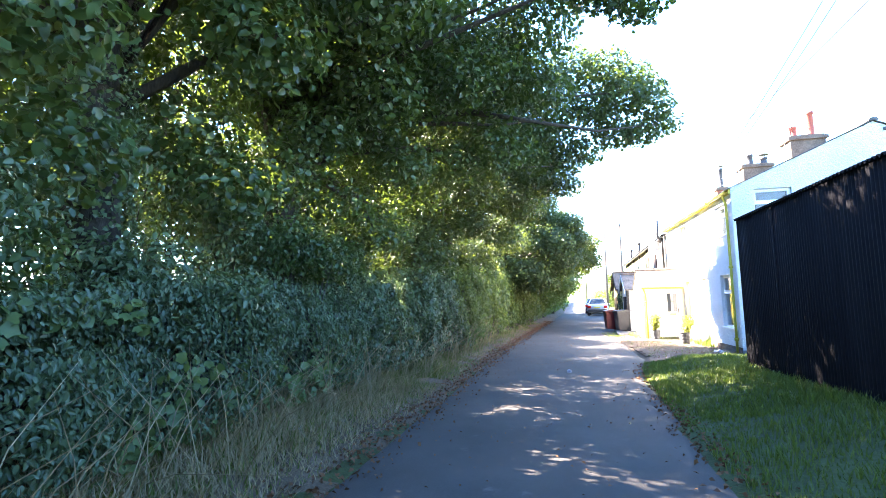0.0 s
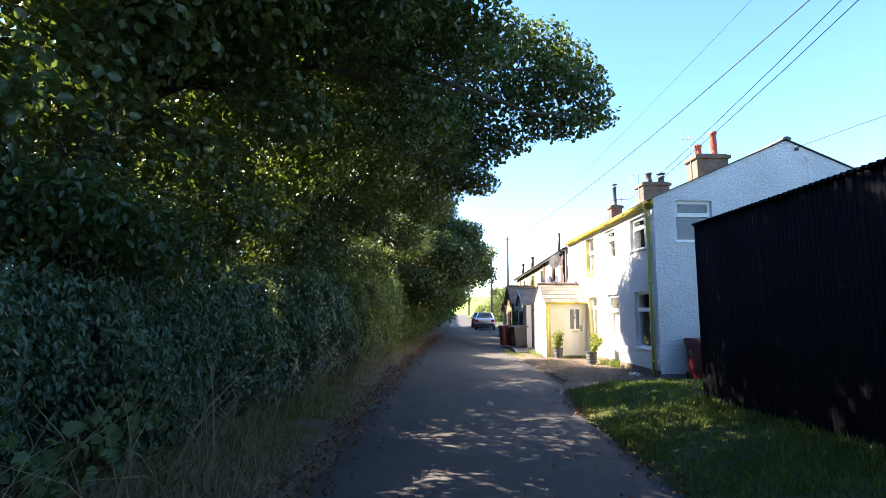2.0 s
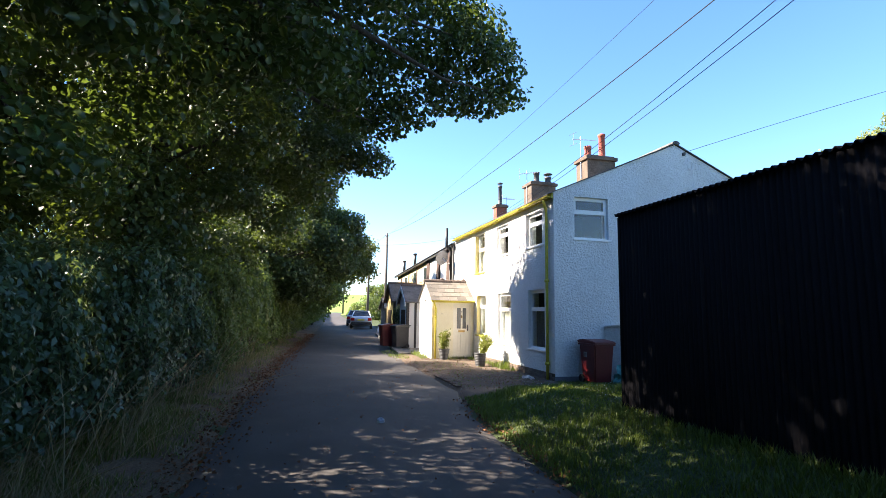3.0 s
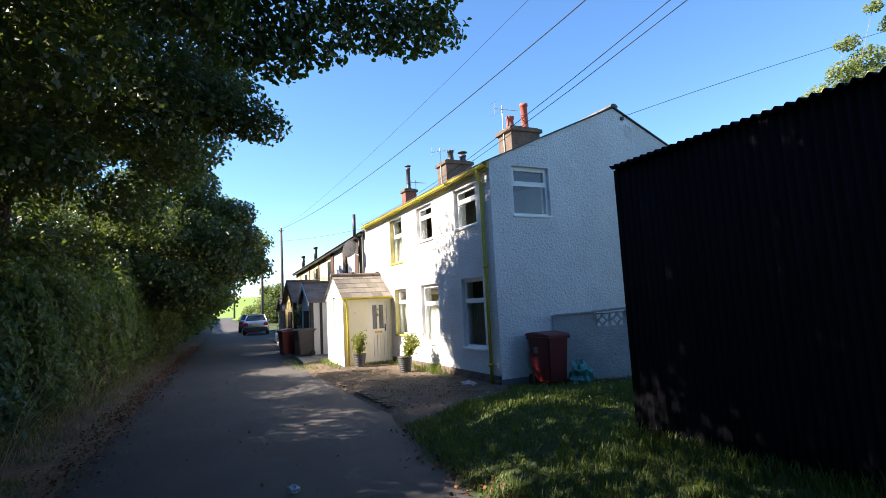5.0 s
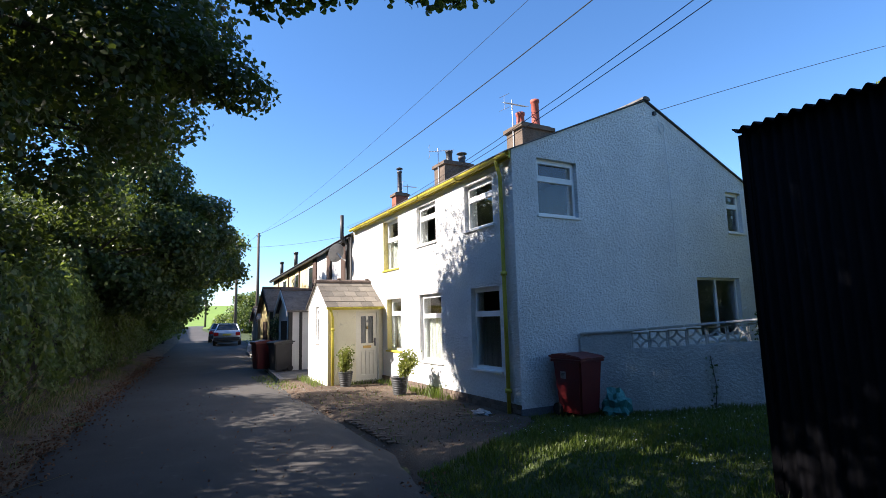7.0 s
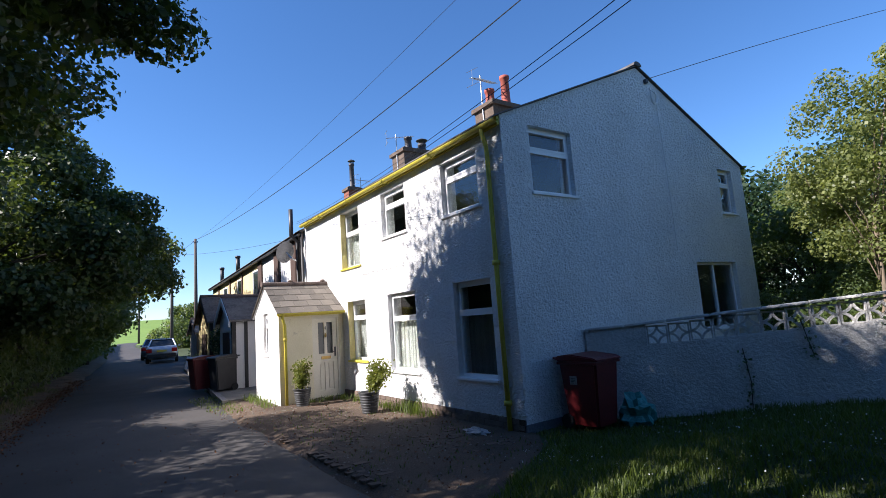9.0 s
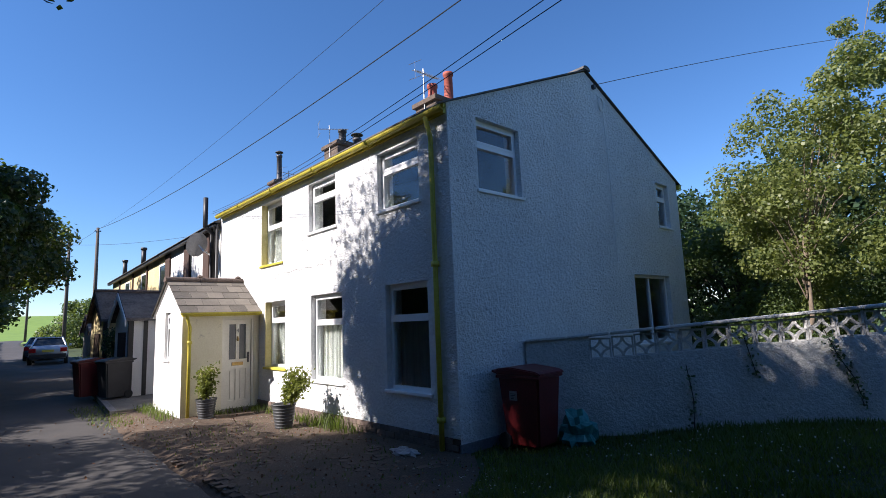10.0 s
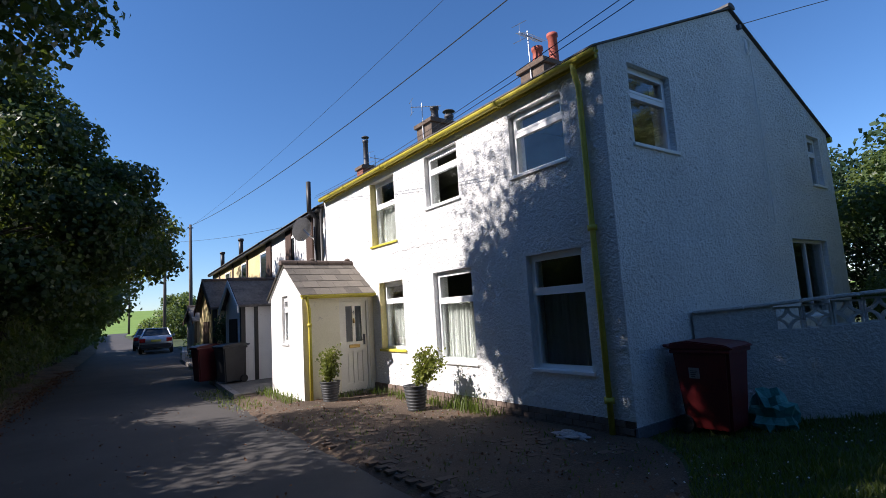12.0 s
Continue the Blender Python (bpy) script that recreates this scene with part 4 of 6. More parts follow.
def build_shed():
    hut = thing("iron_shed", (SX, SY, 0), "large black tarred corrugated iron shed on the grass", "shed")

    def sheet(y0, y1, z0, z1):
        ys = np.arange(y0, y1 + 0.001, 0.0125)
        v, f = [], []
        for y in ys:
            w = 0.011 * math.sin(2 * math.pi * y / 0.076)
            for d in (0.0, 0.006):
                v += [(SX + w + d, y, z0), (SX + w + d, y, z1)]
        for j in range(len(ys) - 1):
            a, b = j * 4, j * 4 + 4
            f += [(a, b, b + 1, a + 1), (a + 2, a + 3, b + 3, b + 2), (a + 1, b + 1, b + 3, a + 3)]
        me = np_mesh("wall_sheet", v, f)
        me.shade_smooth()
        return me
    y = SY
    k = 0
    while y > -6:
        part("wall_sheet", sheet(y - 0.84, y, -0.1, ST - 0.05), TAR, hut, "black corrugated sheet with worn pale scars").location.x = -0.004 * (k % 2)
        y -= 0.83
        k += 1
    end = bmesh.new()
    prism(end, [(SX + 0.03, SY - 0.05, -0.1), (7.65, SY - 0.05, -0.1), (7.65, SY - 0.05, ST - 0.1), (5.8, SY - 0.05, ST + 0.1), (SX + 0.03, SY - 0.05, ST - 0.1)], (0, 0.04, 0))
    part("end_wall", end, TAR, hut)
    back = bmesh.new()
    box(back, 7.61, 7.65, -6, SY - 0.06, -0.1, ST - 0.1)
    box(back, SX + 0.03, 7.6, -6, -5.96, -0.1, ST - 0.1)
    part("rear_wall", back, TAR, hut)
    # corrugated roof: its wavy edge stands over the wall
    for side, e, m in ((1, SX - 0.035, 5.8), (-1, 7.75, 5.8)):
        ys = np.arange(-6.1, SY + 0.06, 0.0125)
        v, f = [], []
        for y in ys:
            w = 0.02 * math.sin(2 * math.pi * y / 0.09)
            for d in (0.0, 0.012):
                v += [(e, y, ST + w + d - 0.03), (m, y, ST + 0.22 + w + d)]
        for j in range(len(ys) - 1):
            a, b = j * 4, j * 4 + 4
            f += [(a, b, b + 1, a + 1), (a + 2, a + 3, b + 3, b + 2), (a, a + 2, b + 2, b)]
        me = np_mesh("roof_sheet", v, f)
        me.shade_smooth()
        part("roof_sheet", me, TAR, hut)
    bm = bmesh.new()
    box(bm, SX + 0.0, SX + 0.06, SY - 0.03, SY + 0.035, -0.1, ST - 0.06)
    part("corner_post", bm, TAR, hut)


build_shed()


# ---------- the pierced garden wall ----------
def screen_block(bm, at, u, n, size, thick):
    """An open block: square rim with four curved ribs that leave a pointed star and corner holes."""
    at, u, n = Vector(at), Vector(u), Vector(n)
    up = Vector((0, 0, 1))
    s = size

    def bar(p, q, w, dep=0.9):
        a, b = at + u * p[0] + up * p[1], at + u * q[0] + up * q[1]
        d = (b - a).normalized()
        side = d.cross(n).normalized() * w / 2
        prism(bm, [a - side, a + side, b + side, b - side], n * thick * dep)
    r = 0.022
    for p, q in (((0, r / 2), (s, r / 2)), ((0, s - r / 2), (s, s - r / 2)), ((r / 2, r), (r / 2, s - r)), ((s - r / 2, r), (s - r / 2, s - r))):
        bar(p, q, r, 1.0)
    c = s / 2
    for k in range(4):
        ang = k * math.pi / 2
        # arc bulging towards the middle, from the middle of one side to the next
        ox, oz = c + (s / 2) * (math.cos(ang) - math.sin(ang)), c + (s / 2) * (math.sin(ang) + math.cos(ang))
        pts = [(ox - (s / 2) * math.cos(ang + t), oz - (s / 2) * math.sin(ang + t)) for t in np.linspace(0, math.pi / 2, 6)]
        for p, q in zip(pts, pts[1:]):
            bar(p, q, 0.032)


def build_garden_wall():
    a, b = Vector((7.0, 17.70, 0)), Vector((9.2, 13.68, 0))
    u = (b - a).normalized()
    n = Vector((-u.y, u.x, 0))
    if n.x < 0:
        n = -n
    wall = thing("garden_wall", a, "old white garden wall with a row of pierced screen blocks", "garden wall")
    s0, count = 0.75, 12
    s1 = s0 + count * 0.3

    def climb(k):
        return Vector((0, 0, 0.075 * max(k, 0)))
    for name, p, q, z0, z1 in (("lower_wall", -0.16, 7.5, -0.45, 0.915), ("pier", -0.16, s0, 0.918, 1.235), ("pier", s1, 7.5, 0.918, 1.235)):
        bm = bmesh.new()
        low = Vector((0, 0, z0))
        poly = [a + u * p + low + climb(p), a + u * q + low + climb(q), a + u * q + Vector((0, 0, z1)) + climb(q), a + u * p + Vector((0, 0, z1)) + climb(p)]
        prism(bm, poly, n * 0.16)
        part(name, bm, BLOCKWALL, wall)
    k = -0.16
    while k < 7.4:
        bm = bmesh.new()
        j = k + 0.59
        poly = [a - n * 0.03 + u * k + Vector((0, 0, 1.238)) + climb(k), a - n * 0.03 + u * j + Vector((0, 0, 1.238)) + climb(j), a - n * 0.03 + u * j + Vector((0, 0, 1.28)) + climb(j), a - n * 0.03 + u * k + Vector((0, 0, 1.28)) + climb(k)]
        prism(bm, poly, n * 0.22)
        bmesh.ops.bevel(bm, geom=bm.edges, offset=0.012, segments=2, affect="EDGES")
        part("coping_stone", bm, BLOCKWALL, wall)
        k += 0.6
    for i in range(count):
        bm = bmesh.new()
        k = s0 + i * 0.3 + 0.004
        screen_block(bm, a + u * k + n * 0.03 + Vector((0, 0, 0.926)) + climb(k), u, n, 0.292, 0.09)
        part("screen_block", bm, BLOCKWALL, wall, "pierced concrete screen block")
    return a, u, n


WALL_A, WALL_U, WALL_N = build_garden_wall()


# ---------- bins, pots, bags, litter ----------
def build_bin(m, mat, label, lid_label):
    b = thing("wheelie_bin", (0, 0, 0), label, "wheelie bin", "wheelie bins")

    def tapered(bm, w0, d0, w1, d1, z0, z1, bev=0.03):
        lo = [bm.verts.new((sx * w0 / 2, sy * d0 / 2, z0)) for sx, sy in ((-1, -1), (1, -1), (1, 1), (-1, 1))]
        hi = [bm.verts.new((sx * w1 / 2, sy * d1 / 2, z1)) for sx, sy in ((-1, -1), (1, -1), (1, 1), (-1, 1))]
        bm.faces.new(lo[::-1])
        bm.faces.new(hi)
        side = [bm.faces.new((lo[i], lo[(i + 1) % 4], hi[(i + 1) % 4], hi[i])) for i in range(4)]
        edges = [e for e in bm.edges if e.is_valid and abs(e.verts[0].co.z - e.verts[1].co.z) > 0.1]
        bmesh.ops.bevel(bm, geom=edges, offset=bev, segments=3, affect="EDGES")
    bm = bmesh.new()
    tapered(bm, 0.46, 0.50, 0.55, 0.64, 0.06, 0.93)
    part("body", bm, mat, b)
    bm = bmesh.new()
    box(bm, -0.295, 0.295, -0.345, 0.335, 0.90, 0.945, 0.012)
    part("rim", bm, mat, b)
    bm = bmesh.new()
    prism(bm, [(-0.30, -0.37, 0.948), (-0.30, 0.34, 0.948), (-0.30, 0.33, 1.02), (-0.30, 0.1, 1.045), (-0.30, -0.3, 1.0), (-0.30, -0.37, 0.965)], (0.60, 0, 0))
    bmesh.ops.bevel(bm, geom=bm.edges, offset=0.014, segments=2, affect="EDGES")
    part("lid", bm, mat, b, lid_label)
    bm = bmesh.new()
    tube(bm, [(-0.24, 0.33, 0.96), (-0.24, 0.42, 0.985), (0.24, 0.42, 0.985), (0.24, 0.33, 0.96)], 0.017, 8)
    part("handle", bm, mat, b)
    for sx in (-1, 1):
        bm = bmesh.new()
        tube(bm, [(sx * 0.22, 0.25, 0.1), (sx * 0.27, 0.25, 0.1)], 0.1, 18)
        part("wheel", bm, RUBBER, b, "black rubber wheel")
    bm = bmesh.new()
    box(bm, -0.268, -0.264, 0.02, 0.14, 0.62, 0.74)
    st = part("sticker", bm, STICKER, b, "pale printed sticker")
    bm = bmesh.new()
    for k in range(4):
        box(bm, -0.2695, -0.2682, 0.04 + 0.01 * k, 0.12, 0.70 - 0.02 * k, 0.708 - 0.02 * k)
    part("print", bm, GREYBIN, st)
    b.matrix_basis = m
    return b


build_bin(pose(6.40, 17.40, -0.08, 0, 0, 4), MAROON, "maroon plastic wheelie bin standing against the gable", "shut maroon lid")
build_bin(pose(3.28, 29.75, base(29) + 0.055, 0, 0, -80), MAROON, "maroon wheelie bin outside the outhouse", "shut maroon lid")
build_bin(pose(3.70, 28.85, base(29) + 0.055, 0, 0, -75), GREYBIN, "dark grey wheelie bin outside the outhouse", "shut grey lid")


# ---------- planting tools ----------
RNG = np.random.default_rng(7)


def unit(v):
    return v / np.maximum(np.linalg.norm(v, axis=1, keepdims=True), 1e-9)


def leaves(name, centre, size, out=None, width=0.42, droop=0.35, fold=0.12, oval=False):
    """Many leaves, each a folded kite of its own; out: the way that each leaf faces."""
    n = len(centre)
    face = unit(RNG.normal(size=(n, 3)) + (0 if out is None else 1.6 * out))
    stem = RNG.normal(size=(n, 3)) + np.array([0, 0, -droop * 2])
    stem = unit(stem - face * (stem * face).sum(1, keepdims=True))
    side = np.cross(face, stem)
    L = (size * RNG.uniform(0.65, 1.25, n))[:, None]
    c = centre - stem * L * 0.5
    if oval == "lobed":
        v = np.empty((n, 10, 3))
        v[:, 0], v[:, 5] = c, c + stem * L - face * L * 0.12
        for k, (a, w) in enumerate(((0.10, 0.85), (0.34, 0.72), (0.60, 0.95), (0.76, 0.5))):
            bend = face * L * fold * (1 if k % 2 else -0.4)
            v[:, 1 + k] = c + stem * L * a + side * L * width * w + bend
            v[:, 9 - k] = c + stem * L * a - side * L * width * w + bend
        i = np.arange(n)[:, None] * 10
        return np_mesh(name, v.reshape(-1, 3), np.concatenate([i + [0, 1, 2, 3, 4, 5], i + [0, 5, 6, 7, 8, 9]], 0))
    if oval:
        v = np.empty((n, 6, 3))
        v[:, 0], v[:, 3] = c, c + stem * L + face * L * RNG.uniform(-0.15, 0.05, n)[:, None]
        for k, (a, w) in enumerate(((0.28, 0.85), (0.66, 0.72))):
            v[:, 1 + k] = c + stem * L * a + side * L * width * w + face * L * fold
            v[:, 5 - k] = c + stem * L * a - side * L * width * w + face * L * fold
        i = np.arange(n)[:, None] * 6
        return np_mesh(name, v.reshape(-1, 3), np.concatenate([i + [0, 1, 2, 3], i + [0, 3, 4, 5]], 0))
    v = np.empty((n, 4, 3))
    v[:, 0] = c
    v[:, 1] = c + stem * L * 0.45 + side * L * width + face * L * fold
    v[:, 2] = c + stem * L
    v[:, 3] = c + stem * L * 0.45 - side * L * width + face * L * fold
    return np_mesh(name, v.reshape(-1, 3), np.arange(4 * n).reshape(n, 4))


def blades(name, foot, height, lean=0.35, width=0.006):
    """Grass: bent blades of two faces each."""
    n = len(foot)
    ang = RNG.uniform(0, 2 * math.pi, n)
    d = np.stack([np.cos(ang), np.sin(ang), np.zeros(n)], 1)
    s = np.stack([-np.sin(ang), np.cos(ang), np.zeros(n)], 1)
    h = (height * RNG.uniform(0.5, 1.3, n))[:, None]
    k = RNG.uniform(0.1, 1.0, n)[:, None] * lean
    up = np.array([0, 0, 1.0])
    w = (width * RNG.uniform(0.7, 1.4, n))[:, None]
    v = np.empty((n, 5, 3))
    v[:, 0], v[:, 1] = foot - s * w, foot + s * w
    mid = foot + up * h * 0.55 + d * h * k * 0.35
    v[:, 2], v[:, 3] = mid + s * w * 0.8, mid - s * w * 0.8
    v[:, 4] = foot + up * h + d * h * k
    v = v.reshape(-1, 3)
    i = np.arange(n)[:, None] * 5
    tri = np.concatenate([i + [0, 1, 2], i + [0, 2, 3], i + [3, 2, 4]], 0)
    return np_mesh(name, v, tri)


def clump_points(centre, radii, n, shell=0.5):
    d = unit(RNG.normal(size=(n, 3)))
    r = RNG.uniform(shell**3, 1, n) ** (1 / 3)
    return np.asarray(centre) + d * r[:, None] * np.asarray(radii), d


def build_tree(x, y, top, crown, limbs, count, leaf=0.12, mat=None, trunk_r=0.2, label="", clumps=46, clump_r=0.75, bark=None, name="tree", oval=False, ivy=0):
    """Trunk, limbs to the clumps, and a crown of clumps; crown: centre and radii; limbs: explicit clumps (x, y, z, r)."""
    z = ground_z(x, y)
    t = thing(name, (x, y, z), label, "tree", "lane trees")
    centre, radii = np.array(crown[0], float), np.array(crown[1], float)
    spots = []
    for _ in range(clumps):
        d = RNG.normal(size=3)
        d /= np.linalg.norm(d)
        r = RNG.uniform(0.25, 1.0) ** 0.45
        p = centre + d * r * radii
        spots.append((*p, clump_r * RNG.uniform(0.6, 1.25)))
    spots += limbs
    bm = bmesh.new()
    f = np.array([x + (centre[0] - x) * 0.3, y + (centre[1] - y) * 0.3, z + (centre[2] - z) * 0.72])
    pts = [(x, y, z - 0.2), (x + 0.05, y + 0.04, z + 0.5), tuple((np.array([x, y, z]) + f) / 2 + (0.08, -0.05, 0)), tuple(f), tuple(centre + (0, 0, radii[2] * 0.6))]
    tube(bm, pts, [trunk_r * 1.35, trunk_r * 1.05, trunk_r * 0.85, trunk_r * 0.7, trunk_r * 0.2], 10)
    part("trunk", bm, bark or BARK, t, smooth=True)
    if ivy:
        h = RNG.uniform(0, 1, ivy)
        ang = RNG.uniform(0, 6.283, ivy)
        path = np.array(pts[:4], float)
        zs = path[0, 2] + (path[3, 2] - path[0, 2]) * h
        mid = np.stack([np.interp(zs, path[:, 2], path[:, 0]), np.interp(zs, path[:, 2], path[:, 1]), zs], 1)
        way = np.stack([np.cos(ang), np.sin(ang), np.zeros(ivy)], 1)
        swell = trunk_r * (1.12 + 0.35 * np.array([noise.noise((a * 1.3, b * 1.1, 4.0)) for a, b in zip(ang, zs)]) + 0.25 * RNG.uniform(size=ivy))
        part("ivy", leaves("ivy", mid + way * swell[:, None], 0.062, way + np.array([0, 0, 0.3])), IVY, t, "ivy clinging to the trunk")
    bm = bmesh.new()
    order = sorted(range(len(spots)), key=lambda i: -spots[i][3])
    for i in order[:26] + list(range(clumps, len(spots), 4)):
        p = np.array(spots[i][:3])
        s = np.array([x, y, z]) + (f - np.array([x, y, z])) * RNG.uniform(0.6, 1.0)
        m1 = s + (p - s) * 0.4 + (0, 0, 0.25)
        m2 = s + (p - s) * 0.75 + RNG.normal(size=3) * 0.12
        tube(bm, [tuple(s), tuple(m1), tuple(m2), tuple(p)], [trunk_r * 0.26, trunk_r * 0.18, trunk_r * 0.08, 0.006], 6)
    part("branchwork", bm, bark or BARK, t, smooth=True)
    vol = np.array([s[3] ** 2 for s in spots])
    vol[clumps:] *= 2.6
    num = np.maximum((vol / vol.sum() * count).astype(int), 20)
    cs, ns = [], []
    for s, k in zip(spots, num):
        c, d = clump_points(s[:3], (s[3] * 1.15, s[3] * 1.15, s[3] * 0.75), k, 0.35)
        c = c + RNG.normal(size=c.shape) * 0.07 * s[3]
        cs.append(c)
        ns.append(d * 0.8 + np.array([0, 0, 0.45]))
    me = leaves("crown", np.concatenate(cs), leaf, np.concatenate(ns), oval=oval)
    part("crown", me, mat or TREELEAF, t)
    return t


# ---------- trees along the lane ----------
build_tree(-4.6, -2.5, 10, ((-3.6, -1.5, 7.2), (4.0, 4.5, 4.2)), [], 24000, 0.16, clumps=80, clump_r=1.0, label="tall broadleaf tree over the hedge")
# Some high clumps in these four crowns, largely unseen, are added for shade.
build_tree(-4.3, 6.4, 11, ((-3.9, 5.8, 7.6), (3.2, 3.7, 3.6)),
           [(-0.8, 5.0, 7.2, 0.9), (0.4, 7.4, 7.6, 0.9), (-1.6, 7.5, 5.4, 0.8), (-2.6, 6.8, 4.4, 0.7), (-2.8, 4.0, 4.2, 0.7), (-1.6, 9.0, 6.6, 0.8), (-2.5, 8.5, 7.6, 1.0), (-3.4, 8.4, 8.8, 1.0), (-1.4, 8.7, 6.0, 0.8), (-0.4, 6.2, 6.4, 0.8), (-4.6, 4.6, 4.4, 0.8), (-3.3, 8.2, 7.0, 1.0), (-2.2, 7.6, 7.3, 0.9), (-4.2, 8.2, 9.0, 1.1), (-2.6, 6.4, 7.4, 1.0), (-3.0, 9.3, 6.6, 0.9), (-1.8, 7.6, 6.1, 0.8), (-2.0, 6.2, 6.6, 0.9), (-5.4, 6.0, 5.4, 0.9), (-3.4, 5.2, 5.0, 0.8), (-3.2, 4.6, 3.6, 0.7), (-3.6, 5.4, 2.9, 0.6), (-4.0, 7.3, 3.7, 0.7), (-3.5, 7.6, 3.0, 0.6), (-3.0, 3.2, 4.8, 0.8), (-2.8, 7.2, 5.0, 0.8), (-3.6, 6.4, 5.9, 0.8), (-2.9, 5.4, 5.9, 0.8), (-3.8, 3.6, 3.2, 0.7), (-4.4, 4.6, 5.6, 0.9)],
           58000, 0.11, trunk_r=0.30, oval=True, clumps=56, clump_r=0.85, label="tall ivy-grown broadleaf tree over the hedge", ivy=7500)
build_tree(-4.3, 9.8, 11, ((-3.3, 10.6, 7.7), (3.3, 3.3, 3.5)),
           [(3.42, 15.8, 6.05, 0.42), (2.85, 15.7, 5.82, 0.46), (2.25, 15.7, 5.8, 0.5), (1.45, 15.7, 5.45, 0.48), (0.85, 15.7, 5.1, 0.45), (3.05, 15.5, 6.45, 0.55), (2.4, 15.3, 6.7, 0.62), (1.6, 15.2, 6.5, 0.65), (0.8, 15.0, 6.2, 0.7), (0.0, 14.8, 5.7, 0.7), (2.0, 14.9, 7.3, 0.6), (2.6, 15.4, 7.2, 0.55), (3.1, 15.6, 6.9, 0.42), (1.9, 15.6, 6.15, 0.5), (0.9, 15.6, 5.65, 0.55), (0.3, 15.6, 5.25, 0.5), (1.1, 14.6, 7.2, 0.7), (0.2, 13.6, 6.4, 0.7), (-0.7, 12.6, 4.8, 0.75), (0.3, 12.2, 5.8, 0.7),
            (0.2, 11.6, 6.8, 0.85), (0.9, 10.4, 7.2, 0.9), (1.85, 9.5, 5.85, 0.42), (1.4, 9.5, 6.2, 0.5), (2.0, 9.9, 6.9, 0.6), (-1.6, 12.4, 4.5, 0.7), (-2.2, 11.0, 4.1, 0.6), (-0.6, 11.8, 5.9, 0.75), (-1.4, 10.6, 5.4, 0.8), (-2.2, 9.4, 4.8, 0.7), (-0.4, 10.2, 8.4, 1.0),
            (-3.2, 12.6, 4.8, 0.8), (-4.8, 9.8, 5.4, 0.8), (-3.2, 10.8, 5.8, 0.9), (-4.8, 12.6, 4.6, 0.8), (-2.4, 8.6, 5.8, 0.8), (-2.8, 10.7, 7.2, 1.0), (-4.0, 11.0, 8.2, 1.0), (-3.4, 10.3, 7.6, 0.9), (-0.1, 14.3, 5.0, 0.45), (-4.2, 12.6, 8.6, 1.1), (-3.4, 13.6, 9.0, 1.1), (-4.6, 14.2, 8.2, 1.1), (-3.8, 12.0, 9.6, 1.1), (-1.6, 14.0, 6.7, 0.9), (-2.6, 14.4, 7.4, 1.0), (-1.0, 13.2, 7.1, 0.9), (-2.2, 13.4, 6.2, 0.8), (-3.5, 10.0, 8.7, 1.1), (-2.6, 9.6, 7.9, 1.0), (-4.4, 9.4, 8.6, 1.1), (-3.4, 10.6, 3.4, 0.7), (-3.0, 11.6, 3.0, 0.6), (-3.6, 8.7, 3.5, 0.7), (-3.0, 9.0, 4.1, 0.6), (-2.8, 10.4, 4.7, 0.7), (-3.4, 13.4, 3.4, 0.8), (-2.6, 13.6, 4.2, 0.8), (-3.8, 11.6, 6.0, 0.9), (-1.6, 11.4, 6.6, 0.8), (-2.6, 11.8, 5.4, 0.7)],
           92000, 0.104, trunk_r=0.34, oval=True, clumps=52, clump_r=0.82, label="ivy-grown broadleaf tree whose branch hangs over the lane", ivy=7500)
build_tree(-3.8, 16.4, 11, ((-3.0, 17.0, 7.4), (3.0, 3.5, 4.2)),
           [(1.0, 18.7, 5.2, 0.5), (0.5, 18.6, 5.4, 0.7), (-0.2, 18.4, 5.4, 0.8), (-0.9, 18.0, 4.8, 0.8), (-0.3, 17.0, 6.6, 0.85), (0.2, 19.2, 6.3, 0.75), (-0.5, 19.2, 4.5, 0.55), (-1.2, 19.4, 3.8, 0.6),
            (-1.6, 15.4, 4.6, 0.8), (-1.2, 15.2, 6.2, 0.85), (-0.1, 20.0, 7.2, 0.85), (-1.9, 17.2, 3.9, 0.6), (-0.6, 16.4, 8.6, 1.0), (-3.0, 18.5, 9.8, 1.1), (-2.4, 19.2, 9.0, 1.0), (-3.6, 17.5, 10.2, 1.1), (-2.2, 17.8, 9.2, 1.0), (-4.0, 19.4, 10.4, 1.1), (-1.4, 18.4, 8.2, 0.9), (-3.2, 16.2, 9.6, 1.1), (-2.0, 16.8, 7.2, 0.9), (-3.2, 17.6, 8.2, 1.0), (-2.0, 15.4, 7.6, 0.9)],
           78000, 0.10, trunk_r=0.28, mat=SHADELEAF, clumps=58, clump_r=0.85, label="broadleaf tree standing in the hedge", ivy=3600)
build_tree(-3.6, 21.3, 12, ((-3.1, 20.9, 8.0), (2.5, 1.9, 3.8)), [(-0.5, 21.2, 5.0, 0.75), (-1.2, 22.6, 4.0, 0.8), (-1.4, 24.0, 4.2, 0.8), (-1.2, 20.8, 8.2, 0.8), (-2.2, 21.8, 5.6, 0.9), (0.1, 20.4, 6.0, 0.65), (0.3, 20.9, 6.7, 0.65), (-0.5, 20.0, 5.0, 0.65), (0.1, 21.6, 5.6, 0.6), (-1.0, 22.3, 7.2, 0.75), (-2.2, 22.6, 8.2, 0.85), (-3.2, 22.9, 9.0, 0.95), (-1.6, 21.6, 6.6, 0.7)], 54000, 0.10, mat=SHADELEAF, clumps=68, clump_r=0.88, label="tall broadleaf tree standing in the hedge")
